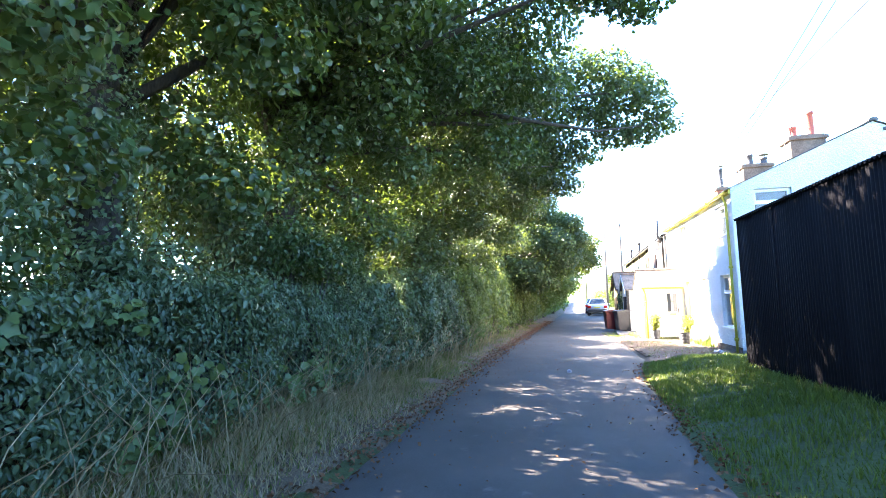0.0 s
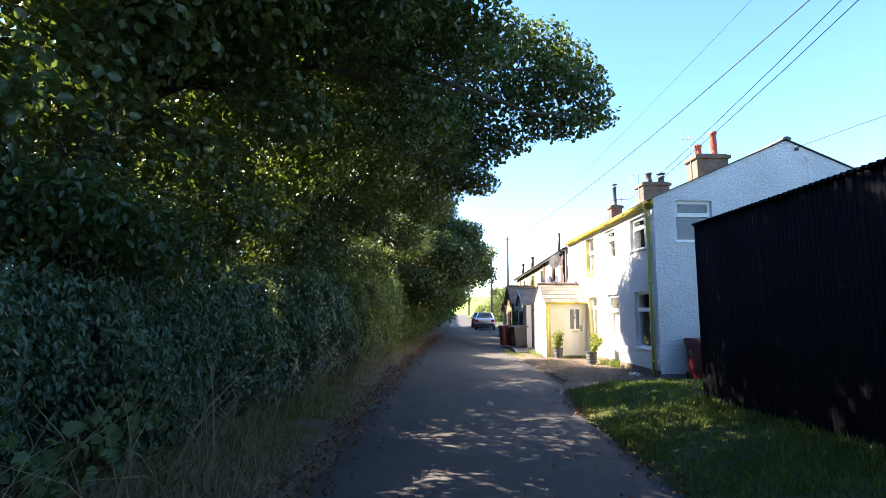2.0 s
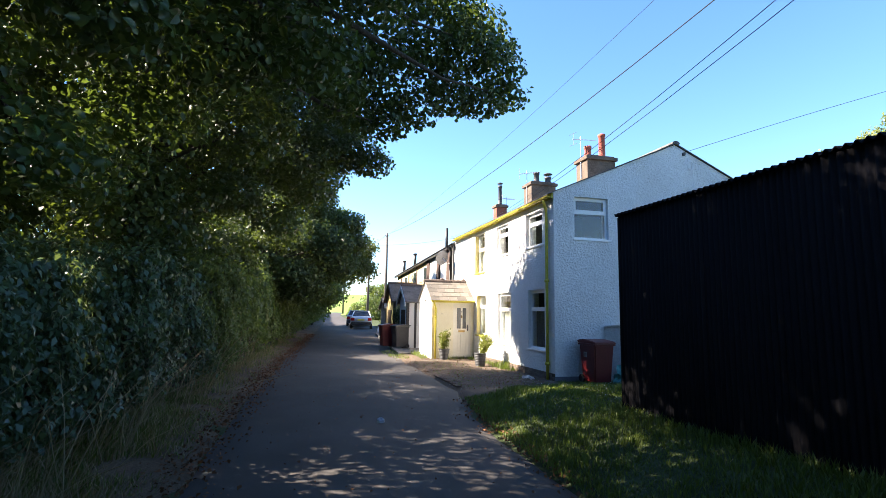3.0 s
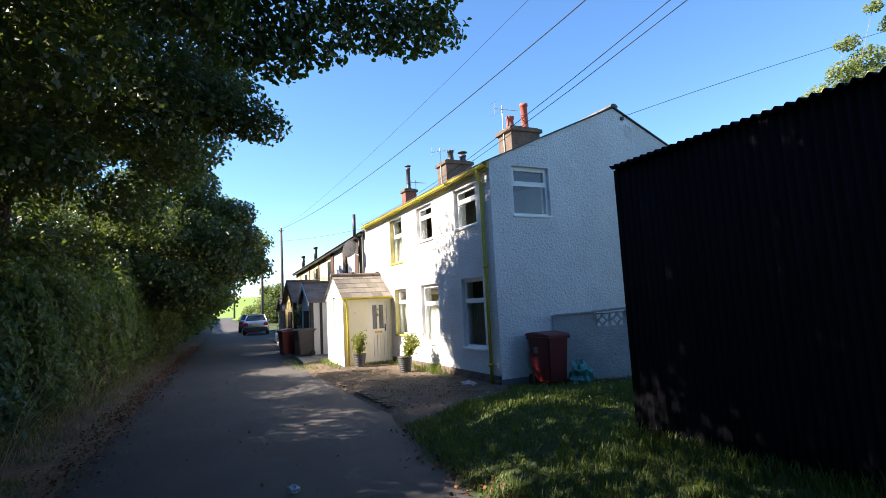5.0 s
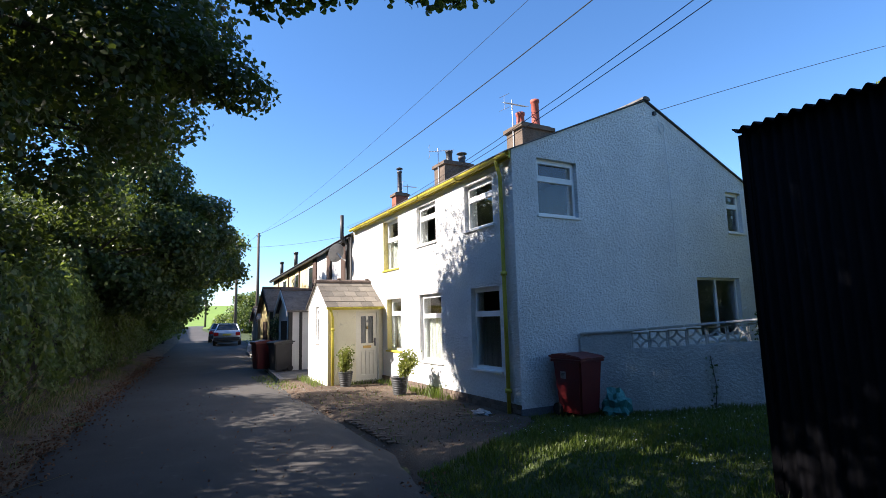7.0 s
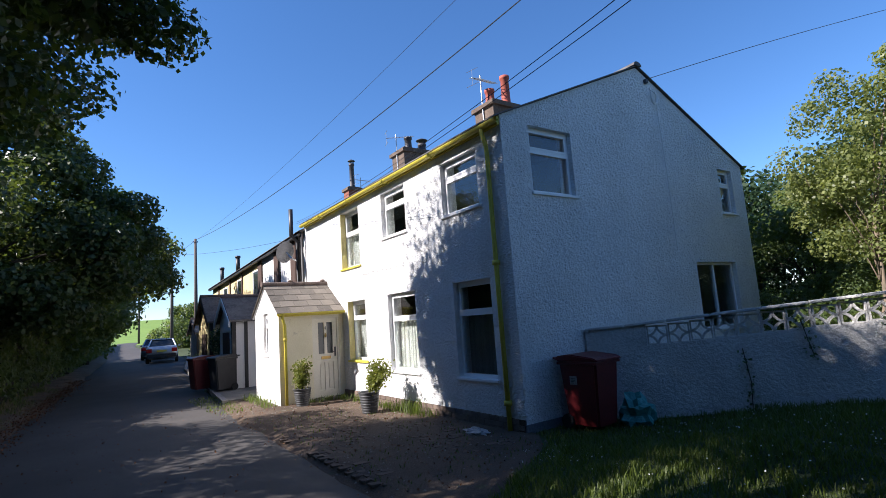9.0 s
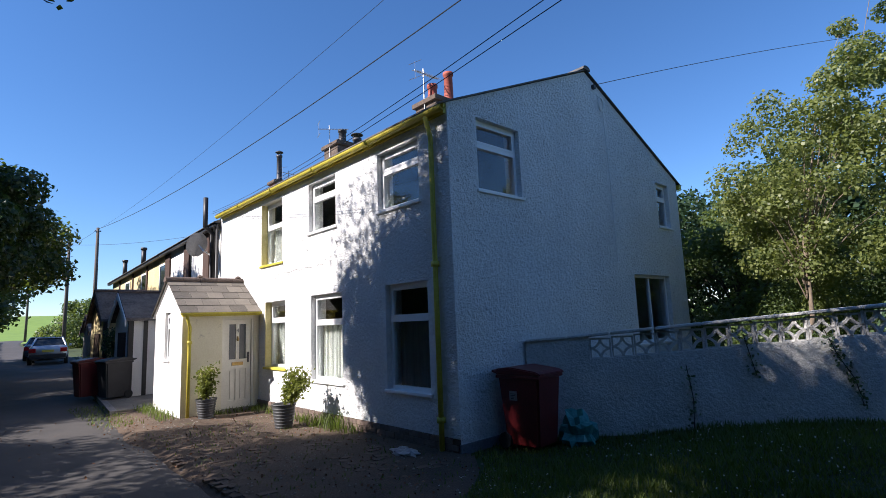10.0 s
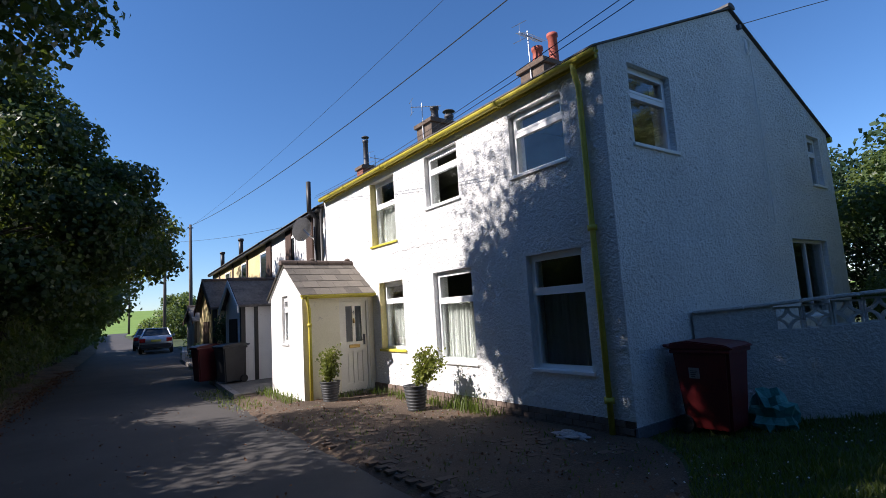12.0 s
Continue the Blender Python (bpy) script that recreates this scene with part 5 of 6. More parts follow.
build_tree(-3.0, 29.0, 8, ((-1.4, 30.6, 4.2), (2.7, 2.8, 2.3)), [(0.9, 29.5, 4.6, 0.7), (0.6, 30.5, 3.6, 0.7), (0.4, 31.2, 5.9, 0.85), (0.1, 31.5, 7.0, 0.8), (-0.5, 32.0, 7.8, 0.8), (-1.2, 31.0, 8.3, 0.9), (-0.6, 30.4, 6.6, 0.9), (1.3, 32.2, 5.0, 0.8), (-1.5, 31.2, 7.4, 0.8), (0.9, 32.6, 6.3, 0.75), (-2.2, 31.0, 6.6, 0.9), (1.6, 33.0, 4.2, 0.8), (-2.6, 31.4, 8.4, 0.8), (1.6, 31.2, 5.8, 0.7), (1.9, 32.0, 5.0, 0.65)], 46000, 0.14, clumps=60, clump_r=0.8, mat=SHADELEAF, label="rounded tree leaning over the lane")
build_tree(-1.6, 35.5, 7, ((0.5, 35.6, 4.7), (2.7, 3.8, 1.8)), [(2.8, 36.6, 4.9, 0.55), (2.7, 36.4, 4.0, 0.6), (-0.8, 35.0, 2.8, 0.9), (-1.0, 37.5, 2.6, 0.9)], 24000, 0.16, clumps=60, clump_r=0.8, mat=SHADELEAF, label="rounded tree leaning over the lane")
build_tree(-0.6, 44.0, 7, ((0.1, 44.0, 3.6), (2.0, 4.5, 2.4)), [], 14000, 0.2, clumps=56, clump_r=0.9, mat=HEDGELEAF, label="rounded tree at the bend of the lane")
build_tree(0.2, 54.0, 6, ((0.4, 54.0, 3.4), (2.0, 5.0, 2.7)), [], 9000, 0.22, clump_r=0.9, mat=HEDGELEAF, label="low tree at the bend of the lane")
# Row added to fill gaps behind the hedge and shade the lane, mostly hidden.
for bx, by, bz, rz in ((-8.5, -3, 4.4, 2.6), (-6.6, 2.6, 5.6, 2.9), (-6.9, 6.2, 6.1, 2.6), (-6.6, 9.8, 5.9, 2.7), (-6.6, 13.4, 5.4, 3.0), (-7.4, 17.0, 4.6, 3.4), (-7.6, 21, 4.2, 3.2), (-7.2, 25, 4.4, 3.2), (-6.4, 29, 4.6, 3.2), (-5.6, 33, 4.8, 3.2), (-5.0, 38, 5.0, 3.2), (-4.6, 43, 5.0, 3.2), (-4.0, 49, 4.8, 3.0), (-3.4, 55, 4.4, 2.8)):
    build_tree(bx, by, bz + rz, ((bx, by, bz), (2.3, 2.5, rz)), [(bx + 1.0, by + 0.8, bz - rz - 0.3, 0.6), (bx + 0.6, by - 1.1, bz - rz + 0.2, 0.7)], 6500 if 0 < by < 15 else 17000, 0.15, clumps=46, clump_r=0.72 if 0 < by < 15 else 0.95, mat=SHADELEAF, trunk_r=0.16, label="broadleaf tree added behind the hedge to shade the lane")


for bx, by, bz in ((-3.5, -16, 5.5), (2.5, -20, 6.0), (8.5, -17, 5.6), (14.0, -14, 5.4)):
    build_tree(bx, by, bz + 4.5, ((bx, by, bz), (3.4, 3.2, 4.4)), [], 7000, 0.32, clumps=50, clump_r=1.3, mat=SHADELEAF, trunk_r=0.25, label="tall broadleaf tree further back along the lane")


def build_bush(x, y, z, rx, ry, rz, count, leaf, mat, label, name="bush", group=""):
    """A shrub: a few stems and a mass of leaves in uneven clumps."""
    g = ground_z(x, y)
    t = thing(name, (x, y, g), label, "bush", group)
    bm = bmesh.new()
    cs, ns = [], []
    k = 11
    for i in range(k):
        d = RNG.normal(size=3)
        d /= np.linalg.norm(d)
        p = np.array([x, y, z]) + d * np.array([rx, ry, rz]) * 0.62
        tube(bm, [(x + d[0] * 0.05, y + d[1] * 0.05, g - 0.05), ((x + p[0]) / 2 + 0.04, (y + p[1]) / 2, (g + p[2]) / 2), tuple(p)], [0.035 * rz, 0.02 * rz, 0.004], 5)
        c, o = clump_points(p, (rx * 0.52, ry * 0.52, rz * 0.48), count // k, 0.3)
        cs.append(c)
        ns.append(o * 0.7 + np.array([0, 0, 0.4]))
    part("stem", bm, BARK, t, smooth=True)
    part("foliage", leaves("foliage", np.concatenate(cs), leaf, np.concatenate(ns), width=0.34, droop=0.7, oval=leaf < 0.09), mat, t)
    return t


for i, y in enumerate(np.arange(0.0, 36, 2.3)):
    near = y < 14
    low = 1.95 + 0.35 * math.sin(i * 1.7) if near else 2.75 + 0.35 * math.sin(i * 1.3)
    # Shrubs past y 14 take SHADELEAF, with their shade put into the colour.
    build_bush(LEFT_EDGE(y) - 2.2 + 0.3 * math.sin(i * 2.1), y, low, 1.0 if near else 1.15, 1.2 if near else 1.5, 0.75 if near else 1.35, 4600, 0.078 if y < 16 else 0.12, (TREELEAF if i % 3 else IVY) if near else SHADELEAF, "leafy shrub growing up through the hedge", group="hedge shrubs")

for bx, by, bz, br in ((-3.9, 4.3, 2.3, 0.95), (-4.2, 8.3, 2.4, 0.9), (-4.0, 2.2, 2.5, 1.0), (-4.3, 11.6, 2.5, 0.9), (-4.6, 6.5, 3.1, 1.05), (-5.1, 8.5, 3.3, 1.25)):
    build_bush(bx, by, bz, br, br * 1.25, br, 6000, 0.075, IVY, "ivy mass swelling up behind the hedge", group="hedge shrubs")

# trees and shrubs behind the garden wall
build_tree(11.1, 15.3, 6, ((12.2, 14.9, 3.7), (1.5, 1.7, 2.2)), [(12.3, 14.3, 6.1, 0.3), (11.9, 14.5, 5.6, 0.35), (12.6, 14.0, 5.8, 0.35), (13.2, 14.2, 6.5, 0.35), (12.9, 14.4, 6.9, 0.22), (13.5, 14.0, 6.1, 0.4), (11.5, 14.6, 5.0, 0.35), (13.5, 13.7, 7.2, 0.28), (13.0, 13.9, 7.5, 0.16)], 34000, 0.066, mat=PALELEAF, trunk_r=0.045, clumps=110, clump_r=0.36, bark=PALEBARK, label="silvery green garden tree with a bare brown trunk")
build_tree(17.0, 20.5, 6, ((17.0, 20.5, 2.6), (2.3, 2.4, 2.9)), [(17.0, 20.5, 5.3, 0.5)], 22000, 0.12, mat=DARKLEAF, trunk_r=0.15, clumps=64, clump_r=0.7, label="dark green conifer behind the cottage")
build_tree(15.2, 17.6, 5, ((15.4, 17.2, 2.3), (1.9, 1.9, 2.2)), [], 22000, 0.10, mat=HEDGELEAF, trunk_r=0.1, clumps=34, clump_r=0.6, label="bushy green garden tree")
build_tree(14.0, 13.0, 6, ((13.8, 12.6, 3.1), (1.9, 2.0, 2.5)), [], 22000, 0.085, mat=HEDGELEAF, trunk_r=0.12, clumps=46, clump_r=0.65, label="grey-green garden tree by the wall")
for bx, by, bh in ((21, 17, 6.5), (20, 22.5, 6.5), (20, 11.5, 7.0)):
    build_tree(bx, by, bh, ((bx, by, bh * 0.5), (2.8, 3.0, bh * 0.48)), [], 12000, 0.2, clumps=56, clump_r=1.0, mat=DARKLEAF, label="dark green tree behind the garden")
build_bush(10.6, 15.6, 0.75, 0.9, 0.8, 0.8, 2600, 0.08, HEDGELEAF, "garden shrub behind the pierced wall", group="garden shrubs")
build_bush(12.4, 16.9, 0.7, 0.9, 0.6, 0.7, 5000, 0.055, HEDGELEAF, "garden shrub under the gable window", group="garden shrubs")
build_bush(13.2, 15.6, 1.1, 1.2, 1.0, 1.1, 7000, 0.055, HEDGELEAF, "garden shrub behind the pierced wall", group="garden shrubs")
build_bush(10.8, 13.6, 0.9, 0.9, 0.9, 0.9, 2600, 0.08, IVY, "garden shrub behind the pierced wall", group="garden shrubs")
build_bush(16.8, 14.6, 1.6, 1.9, 1.8, 1.9, 7000, 0.09, HEDGELEAF, "tall shrub at the back of the garden", group="garden shrubs")
build_bush(11.6, 17.1, 1.15, 0.35, 0.25, 0.75, 900, 0.06, HEDGELEAF, "thin climbing shoots before the gable window", group="garden shrubs")
for bx, by, bz, br in ((8.4, 73.0, 1.3, 2.7), (11.5, 77, 1.6, 3.0), (13.5, 70, 1.5, 3.0), (7.65, 82.0, 0.9, 2.0)):
    build_bush(bx, by, bz, br, br * 1.1, br * 0.95, 7000, 0.24, HEDGELEAF, "large hedge bush at the end of the lane", group="far bushes")
build_tree(9.0, 74.0, 6, ((9.2, 74.0, 3.6), (1.6, 1.8, 1.7)), [], 5000, 0.24, mat=HEDGELEAF, trunk_r=0.1, label="thin tree behind the far bushes")
build_bush(8.3, 55.0, 1.0, 2.0, 3.2, 2.2, 6000, 0.17, HEDGELEAF, "overgrown hedge bush beside the parked cars", group="far bushes")
build_bush(4.35, 31.5, 1.2, 0.5, 0.5, 0.9, 1500, 0.1, IVY, "dark shrub between the outhouses")
build_bush(5.2, 40.6, 0.5, 0.6, 1.3, 0.9, 1500, 0.13, IVY, "dark shrub beside the far outhouse")


# ---------- the hedge ----------
def HEDGE_BACK(y):
    return along(y, [(8, 1.35), (18, 0.65)])


def hedge_section(y0, y1, height, count, leaf, mat, label, depth=1.7, lean=0.35):
    ym = (y0 + y1) / 2
    foot = LEFT_EDGE(ym) - 1.15
    h = thing("hedge", (foot - depth / 2, ym, ground_z(foot, ym)), label, "hedge", "hedge along the lane")
    n = count
    y = RNG.uniform(y0 - 0.25, y1 + 0.25, n)
    v = RNG.uniform(0, 1, n) ** 0.8
    edge = np.array([LEFT_EDGE(q) for q in y]) - np.array([HEDGE_BACK(q) for q in y])
    lump = np.array([noise.noise((q * 0.9, w * 2.6, 2.0)) + 0.5 * noise.noise((q * 2.3, w * 5, 6.0)) for q, w in zip(y, v)])
    hh = height * (1 + 0.16 * np.array([noise.noise((q * 0.5, 0, 9)) for q in y]))
    top = v > 0.86
    x = edge - lean * v * height * 0.5 + 0.34 * lump + RNG.normal(size=n) * 0.07 - 0.32 * (v < 0.14)
    x = np.where(top, edge - RNG.uniform(0.2, depth, n), x)
    z = np.where(top, hh * RNG.uniform(0.88, 1.08, n), v / 0.86 * hh) + 0.12 + np.array([base(q) for q in y]) + RNG.normal(size=n) * 0.04
    out = np.stack([np.where(top, 0.3, 1.0), np.full(n, -0.1), np.where(top, 1.0, 0.45)], 1)
    part("foliage", leaves("foliage", np.stack([x, y, z], 1), leaf, unit(out), width=0.29, droop=1.1, fold=0.16, oval=y0 < 11), mat, h)
    # Added core sheet: closes the hedge and darkens the gaps between leaves.
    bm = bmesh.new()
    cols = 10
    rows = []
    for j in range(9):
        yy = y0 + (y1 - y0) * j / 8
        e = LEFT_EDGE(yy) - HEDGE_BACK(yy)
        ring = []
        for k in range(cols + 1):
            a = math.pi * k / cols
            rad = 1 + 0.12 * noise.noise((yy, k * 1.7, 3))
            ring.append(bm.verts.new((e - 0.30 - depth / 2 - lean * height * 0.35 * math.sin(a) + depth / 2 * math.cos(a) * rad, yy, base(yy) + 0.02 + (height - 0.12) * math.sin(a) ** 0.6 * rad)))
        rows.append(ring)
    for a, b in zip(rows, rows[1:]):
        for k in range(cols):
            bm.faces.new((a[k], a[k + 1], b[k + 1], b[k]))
    part("core", bm, BARK, h, "dark filler sheet added inside the hedge to block views through")


y = -4.0
while y < 96:
    near = y < 20
    step = 3.0 if near else 5.0
    height = along(y + 1.5, [(6, 1.6), (14, 2.0), (20, 2.6), (30, 2.8), (44, 2.4), (64, 1.3)])
    hedge_section(y, y + step, height, 5000 if y < 1 else 17000 if y < 11 else 12000 if near else 4200, 0.062 if y < 11 else 0.095 if near else 0.15, IVY if y < 16 else HEDGELEAF,
                  "dense ivy-covered hedge with dry stems at its foot" if y < 16 else "overgrown leafy hedge beside the lane")
    y += step


# ---------- grass ----------
def grass_on_verge():
    n = 125000
    x, y = RNG.uniform(1.75, 9.5, n), RNG.uniform(1.0, 17.8, n)
    y = np.where(RNG.uniform(size=n) < 0.35, RNG.uniform(9, 17.5, n), y)
    keep = np.array([p > RIGHT_EDGE(q) + 0.02 + wobble(q, 2) and not (p > SX - 0.03 and q < SY) and not (q > 16.0 and p < 3.3 + 2.3 * ease(q, 15.6, 17.6) - 0.1) and (p - 7.0) * 0.877 + (q - 17.7) * 0.48 < -0.03 for p, q in zip(x, y)])
    x, y = x[keep], y[keep]
    z = np.array([ground_z(p, q) for p, q in zip(x, y)])
    tall = np.array([0.06 + 0.05 * noise.noise((p * 0.7, q * 0.7, 2)) + 0.075 * max(0, noise.noise((p * 3.1, q * 3.1, 4))) + (0.04 if abs(p - SX) < 0.15 and q < SY + 0.1 else 0) for p, q in zip(x, y)])
    me = blades("grass", np.stack([x, y, z], 1), np.maximum(tall, 0.03), 0.9, 0.0055)
    solid("grass", me, GRASS, "short green grass on the verge before the shed and cottage", "grass", "stuff")
    k = 620
    x, y = RNG.uniform(4.2, 8.5, k), RNG.uniform(12.6, 17, k)
    keep = np.array([(p - 7.0) * 0.877 + (q - 17.7) * 0.48 < -0.06 and noise.noise((p * 0.6, q * 0.6, 5)) > -0.1 for p, q in zip(x, y)])
    x, y = x[keep], y[keep]
    c = np.stack([x, y, [ground_z(p, q) + RNG.uniform(0.05, 0.1) for p, q in zip(x, y)]], 1)
    solid("clover_flowers", leaves("clover_flowers", c, 0.017, np.tile([0, 0, 1.0], (len(c), 1)), width=0.5), FLOWER, "scattered white clover flowers in the grass", "flowers", "stuff")


grass_on_verge()


def dry_verge():
    n = 52000
    y = np.where(RNG.uniform(size=n) < 0.6, RNG.uniform(0.5, 16, n), RNG.uniform(0, 36, n))
    e = np.array([LEFT_EDGE(q) for q in y])
    off = RNG.uniform(0.0, 1.0, n) ** 0.75
    keep = np.array([noise.noise((q * 1.1, o * 2, 8)) > -0.3 for q, o in zip(y, off)])
    y, e, off = y[keep], e[keep], off[keep]
    x = e - 0.10 - 1.65 * off
    foot = np.stack([x, y, [ground_z(p, q) for p, q in zip(x, y)]], 1)
    tall = 0.05 + 0.40 * off * (1 + 0.5 * np.array([noise.noise((q * 0.8, 3, 1)) for q in y]))
    m = RNG.uniform(size=len(x)) < np.where(y < 11, 0.74, 0.4)
    solid("dry_grass", blades("dry_grass", foot[m], tall[m], 1.7, 0.0045), STRAW, "dry straw-coloured grass at the hedge foot", "grass", "stuff")
    solid("verge_grass", blades("verge_grass", foot[~m], tall[~m] * 0.9, 1.4, 0.005), GRASS, "green grass growing through the dry verge", "grass", "stuff")
    # taller dead stems leaning out of the hedge
    bm = bmesh.new()
    for _ in range(620):
        q = RNG.uniform(0.5, 22)
        p = LEFT_EDGE(q) - RNG.uniform(0.6, 1.6)
        h, d = RNG.uniform(0.35, 1.15), RNG.normal(size=2) * 0.5
        z = ground_z(p, q)
        tube(bm, [(p, q, z), (p + d[0] * 0.4 + 0.05, q + d[1] * 0.4, z + h * 0.6), (p + d[0] + 0.12, q + d[1], z + h)], [0.005, 0.004, 0.0015], 4)
    solid("dead_stems", bm, STRAW, "brittle dead stems standing in the hedge foot", "stems", "stuff")
    # broad bramble leaves along the hedge face
    k = 1500
    q = RNG.uniform(1.5, 12, k)
    v = RNG.uniform(0.25, 1.5, k)
    keep = np.array([noise.noise((a * 0.7, b * 1.2, 21)) > 0.02 for a, b in zip(q, v)])
    q, v = q[keep], v[keep]
    p = np.array([LEFT_EDGE(a) for a in q]) - 1.12 - 0.2 * v
    c = np.stack([p, q, v + 0.1], 1)
    solid("bramble_leaves", leaves("bramble_leaves", c, 0.10, np.tile([0.8, -0.3, 0.5], (len(c), 1)), width=0.5, fold=0.1, oval="lobed"), BRAMBLE, "broad pale green leaves hanging on the hedge", "leaves", "stuff")
    k = 5000
    y = RNG.uniform(0, 40, k)
    x = np.array([LEFT_EDGE(q) for q in y]) - RNG.normal(0.05, 0.2, k)
    c = np.stack([x, y, [max(ground_z(p, q), base(q)) + 0.03 for p, q in zip(x, y)]], 1)
    kr = 900
    yr = RNG.uniform(2, 16, kr)
    xr = np.array([RIGHT_EDGE(q) for q in yr]) + RNG.normal(0.03, 0.12, kr)
    c = np.concatenate([c, np.stack([xr, yr, [max(ground_z(p, q), base(q)) + 0.02 for p, q in zip(xr, yr)]], 1)])
    k += kr
    solid("fallen_leaves", leaves("fallen_leaves", c, 0.05, np.tile([0, 0, 1.0], (k, 1)), width=0.4, fold=0.2), DEADLEAF, "brown fallen leaves along the lane's edge", "leaves", "stuff")


dry_verge()


# ---------- parked cars ----------
def build_car(m, paint, label):
    """A saloon: length along y, its tail towards -y."""
    c = thing("parked_car", (0, 0, 0), label, "car", "parked cars")
    W = 0.86
    sections = [(-2.15, 0.62, 0.40, 0.80), (-2.10, 0.80, 0.30, 0.98), (-1.6, W, 0.28, 1.02), (-0.9, W + 0.01, 0.22, 0.98), (0.6, W + 0.01, 0.22, 0.96), (1.3, W, 0.25, 0.90), (2.0, 0.80, 0.28, 0.78), (2.15, 0.62, 0.36, 0.66)]
    bm = bmesh.new()
    rings = []
    for y, w, z0, z1 in sections:
        rings.append([bm.verts.new(p) for p in ((-w * 0.9, y, z0), (-w, y, z0 + 0.2), (-w, y, z1 - 0.22), (-w * 0.93, y, z1 - 0.04), (-w * 0.7, y, z1), (w * 0.7, y, z1), (w * 0.93, y, z1 - 0.04), (w, y, z1 - 0.22), (w, y, z0 + 0.2), (w * 0.9, y, z0))])
    for a, b in zip(rings, rings[1:]):
        for i in range(10):
            bm.faces.new((a[i], a[(i + 1) % 10], b[(i + 1) % 10], b[i]))
    bm.faces.new(rings[0])
    bm.faces.new(rings[-1][::-1])
    part("body", bm, paint, c, smooth=True)
    # cabin: roof and pillars round dark glass
    bm = bmesh.new()
    lo = [(-0.76, -1.45, 0.98), (0.76, -1.45, 0.98), (0.76, 0.95, 0.94), (-0.76, 0.95, 0.94)]
    hi = [(-0.58, -0.95, 1.40), (0.58, -0.95, 1.40), (0.58, 0.25, 1.42), (-0.58, 0.25, 1.42)]
    va, vb = [bm.verts.new(p) for p in lo], [bm.verts.new(p) for p in hi]
    for i in range(4):
        bm.faces.new((va[i], va[(i + 1) % 4], vb[(i + 1) % 4], vb[i]))
    bm.faces.new(vb)
    bm.faces.new(va[::-1])
    part("glazing", bm, TINTED, c, "dark car windows")
    bm = bmesh.new()
    box(bm, -0.60, 0.60, -1.0, 0.3, 1.40, 1.45, 0.02)
    part("roof_panel", bm, paint, c)
    for i in range(4):
        bm = bmesh.new()
        a, b = Vector(lo[i]), Vector(hi[i])
        tube(bm, [a * 1.01, b * 1.01], 0.045, 6)
        part("pillar", bm, paint, c)
    for sx in (-1, 1):
        bm = bmesh.new()
        box(bm, sx * 0.68 - 0.15, sx * 0.68 + 0.15, -2.17, -2.0, 0.66, 0.88, 0.02)
        part("tail_lamp", bm, TAIL, c, "red tail lamp")
        bm = bmesh.new()
        box(bm, sx * 0.95 - 0.07, sx * 0.95 + 0.07, 0.55, 0.68, 0.92, 1.04, 0.02)
        part("door_mirror", bm, paint, c)
        for y in (-1.35, 1.35):
            bm = bmesh.new()
            tube(bm, [(sx * 0.70, y, 0.31), (sx * 0.88, y, 0.31)], 0.31, 22)
            w = part("wheel", bm, RUBBER, c, "black tyre", smooth=False)
            bm = bmesh.new()
            tube(bm, [(sx * 0.86, y, 0.31), (sx * 0.89, y, 0.31)], 0.19, 16)
            part("rim", bm, STEEL, w)
    bm = bmesh.new()
    box(bm, -0.80, 0.80, -2.22, -2.05, 0.34, 0.56, 0.03)
    part("bumper", bm, GREYBIN, c, "dark rear bumper")
    bm = bmesh.new()
    box(bm, -0.26, 0.26, -2.185, -2.165, 0.68, 0.79)
    part("number_plate", bm, PLATE, c, "yellow number plate")
    c.matrix_basis = m
    return c


build_car(pose(4.35, 50.35, base(49.8) + 0.02, 0, 0, -7), SILVER, "silver saloon car parked at the lane's edge")
build_car(pose(4.52, 56.3, base(55.8) + 0.02, 0, 0, -7), BLUECAR, "pale blue-grey car parked ahead of another")


# ---------- poles and wires ----------
def build_pole(x, y, top, r=0.13):
    p = thing("telegraph_pole", (x, y, base(y)), "dark wooden telegraph pole", "pole", "telegraph poles")
    bm = bmesh.new()
    tube(bm, [(x, y, base(y) - 0.3), (x + 0.02, y, (base(y) + top) / 2), (x, y, top)], [r * 1.2, r, r * 0.75], 12)
    part("shaft", bm, POLEWOOD, p, smooth=True)
    bm = bmesh.new()
    for k in range(4):
        lathe(bm, [(0.03, 0), (0.05, 0.04), (0.03, 0.1)], x + 0.17 * math.cos(k * 1.57), y + 0.17 * math.sin(k * 1.57), top - 0.3, 8)
    tube(bm, [(x - 0.18, y, top - 0.28), (x + 0.18, y, top - 0.28)], 0.02, 6)
    tube(bm, [(x, y - 0.18, top - 0.28), (x, y + 0.18, top - 0.28)], 0.02, 6)
    part("insulators", bm, DARKFLUE, p)


build_pole(7.5, 58.0, 9.55)
build_pole(6.75, 66.4, 9.65)
build_pole(6.4, 100.0, 9.0)


def wire(a, b, sag, r):
    bm = bmesh.new()
    a, b = Vector(a), Vector(b)
    tube(bm, [a.lerp(b, k / 24) - Vector((0, 0, sag * 4 * (k / 24) * (1 - k / 24))) for k in range(25)], r, 5)
    solid("overhead_wire", bm, BLACK, "thin black overhead wire strung across the sky", "wire", group="overhead wires")


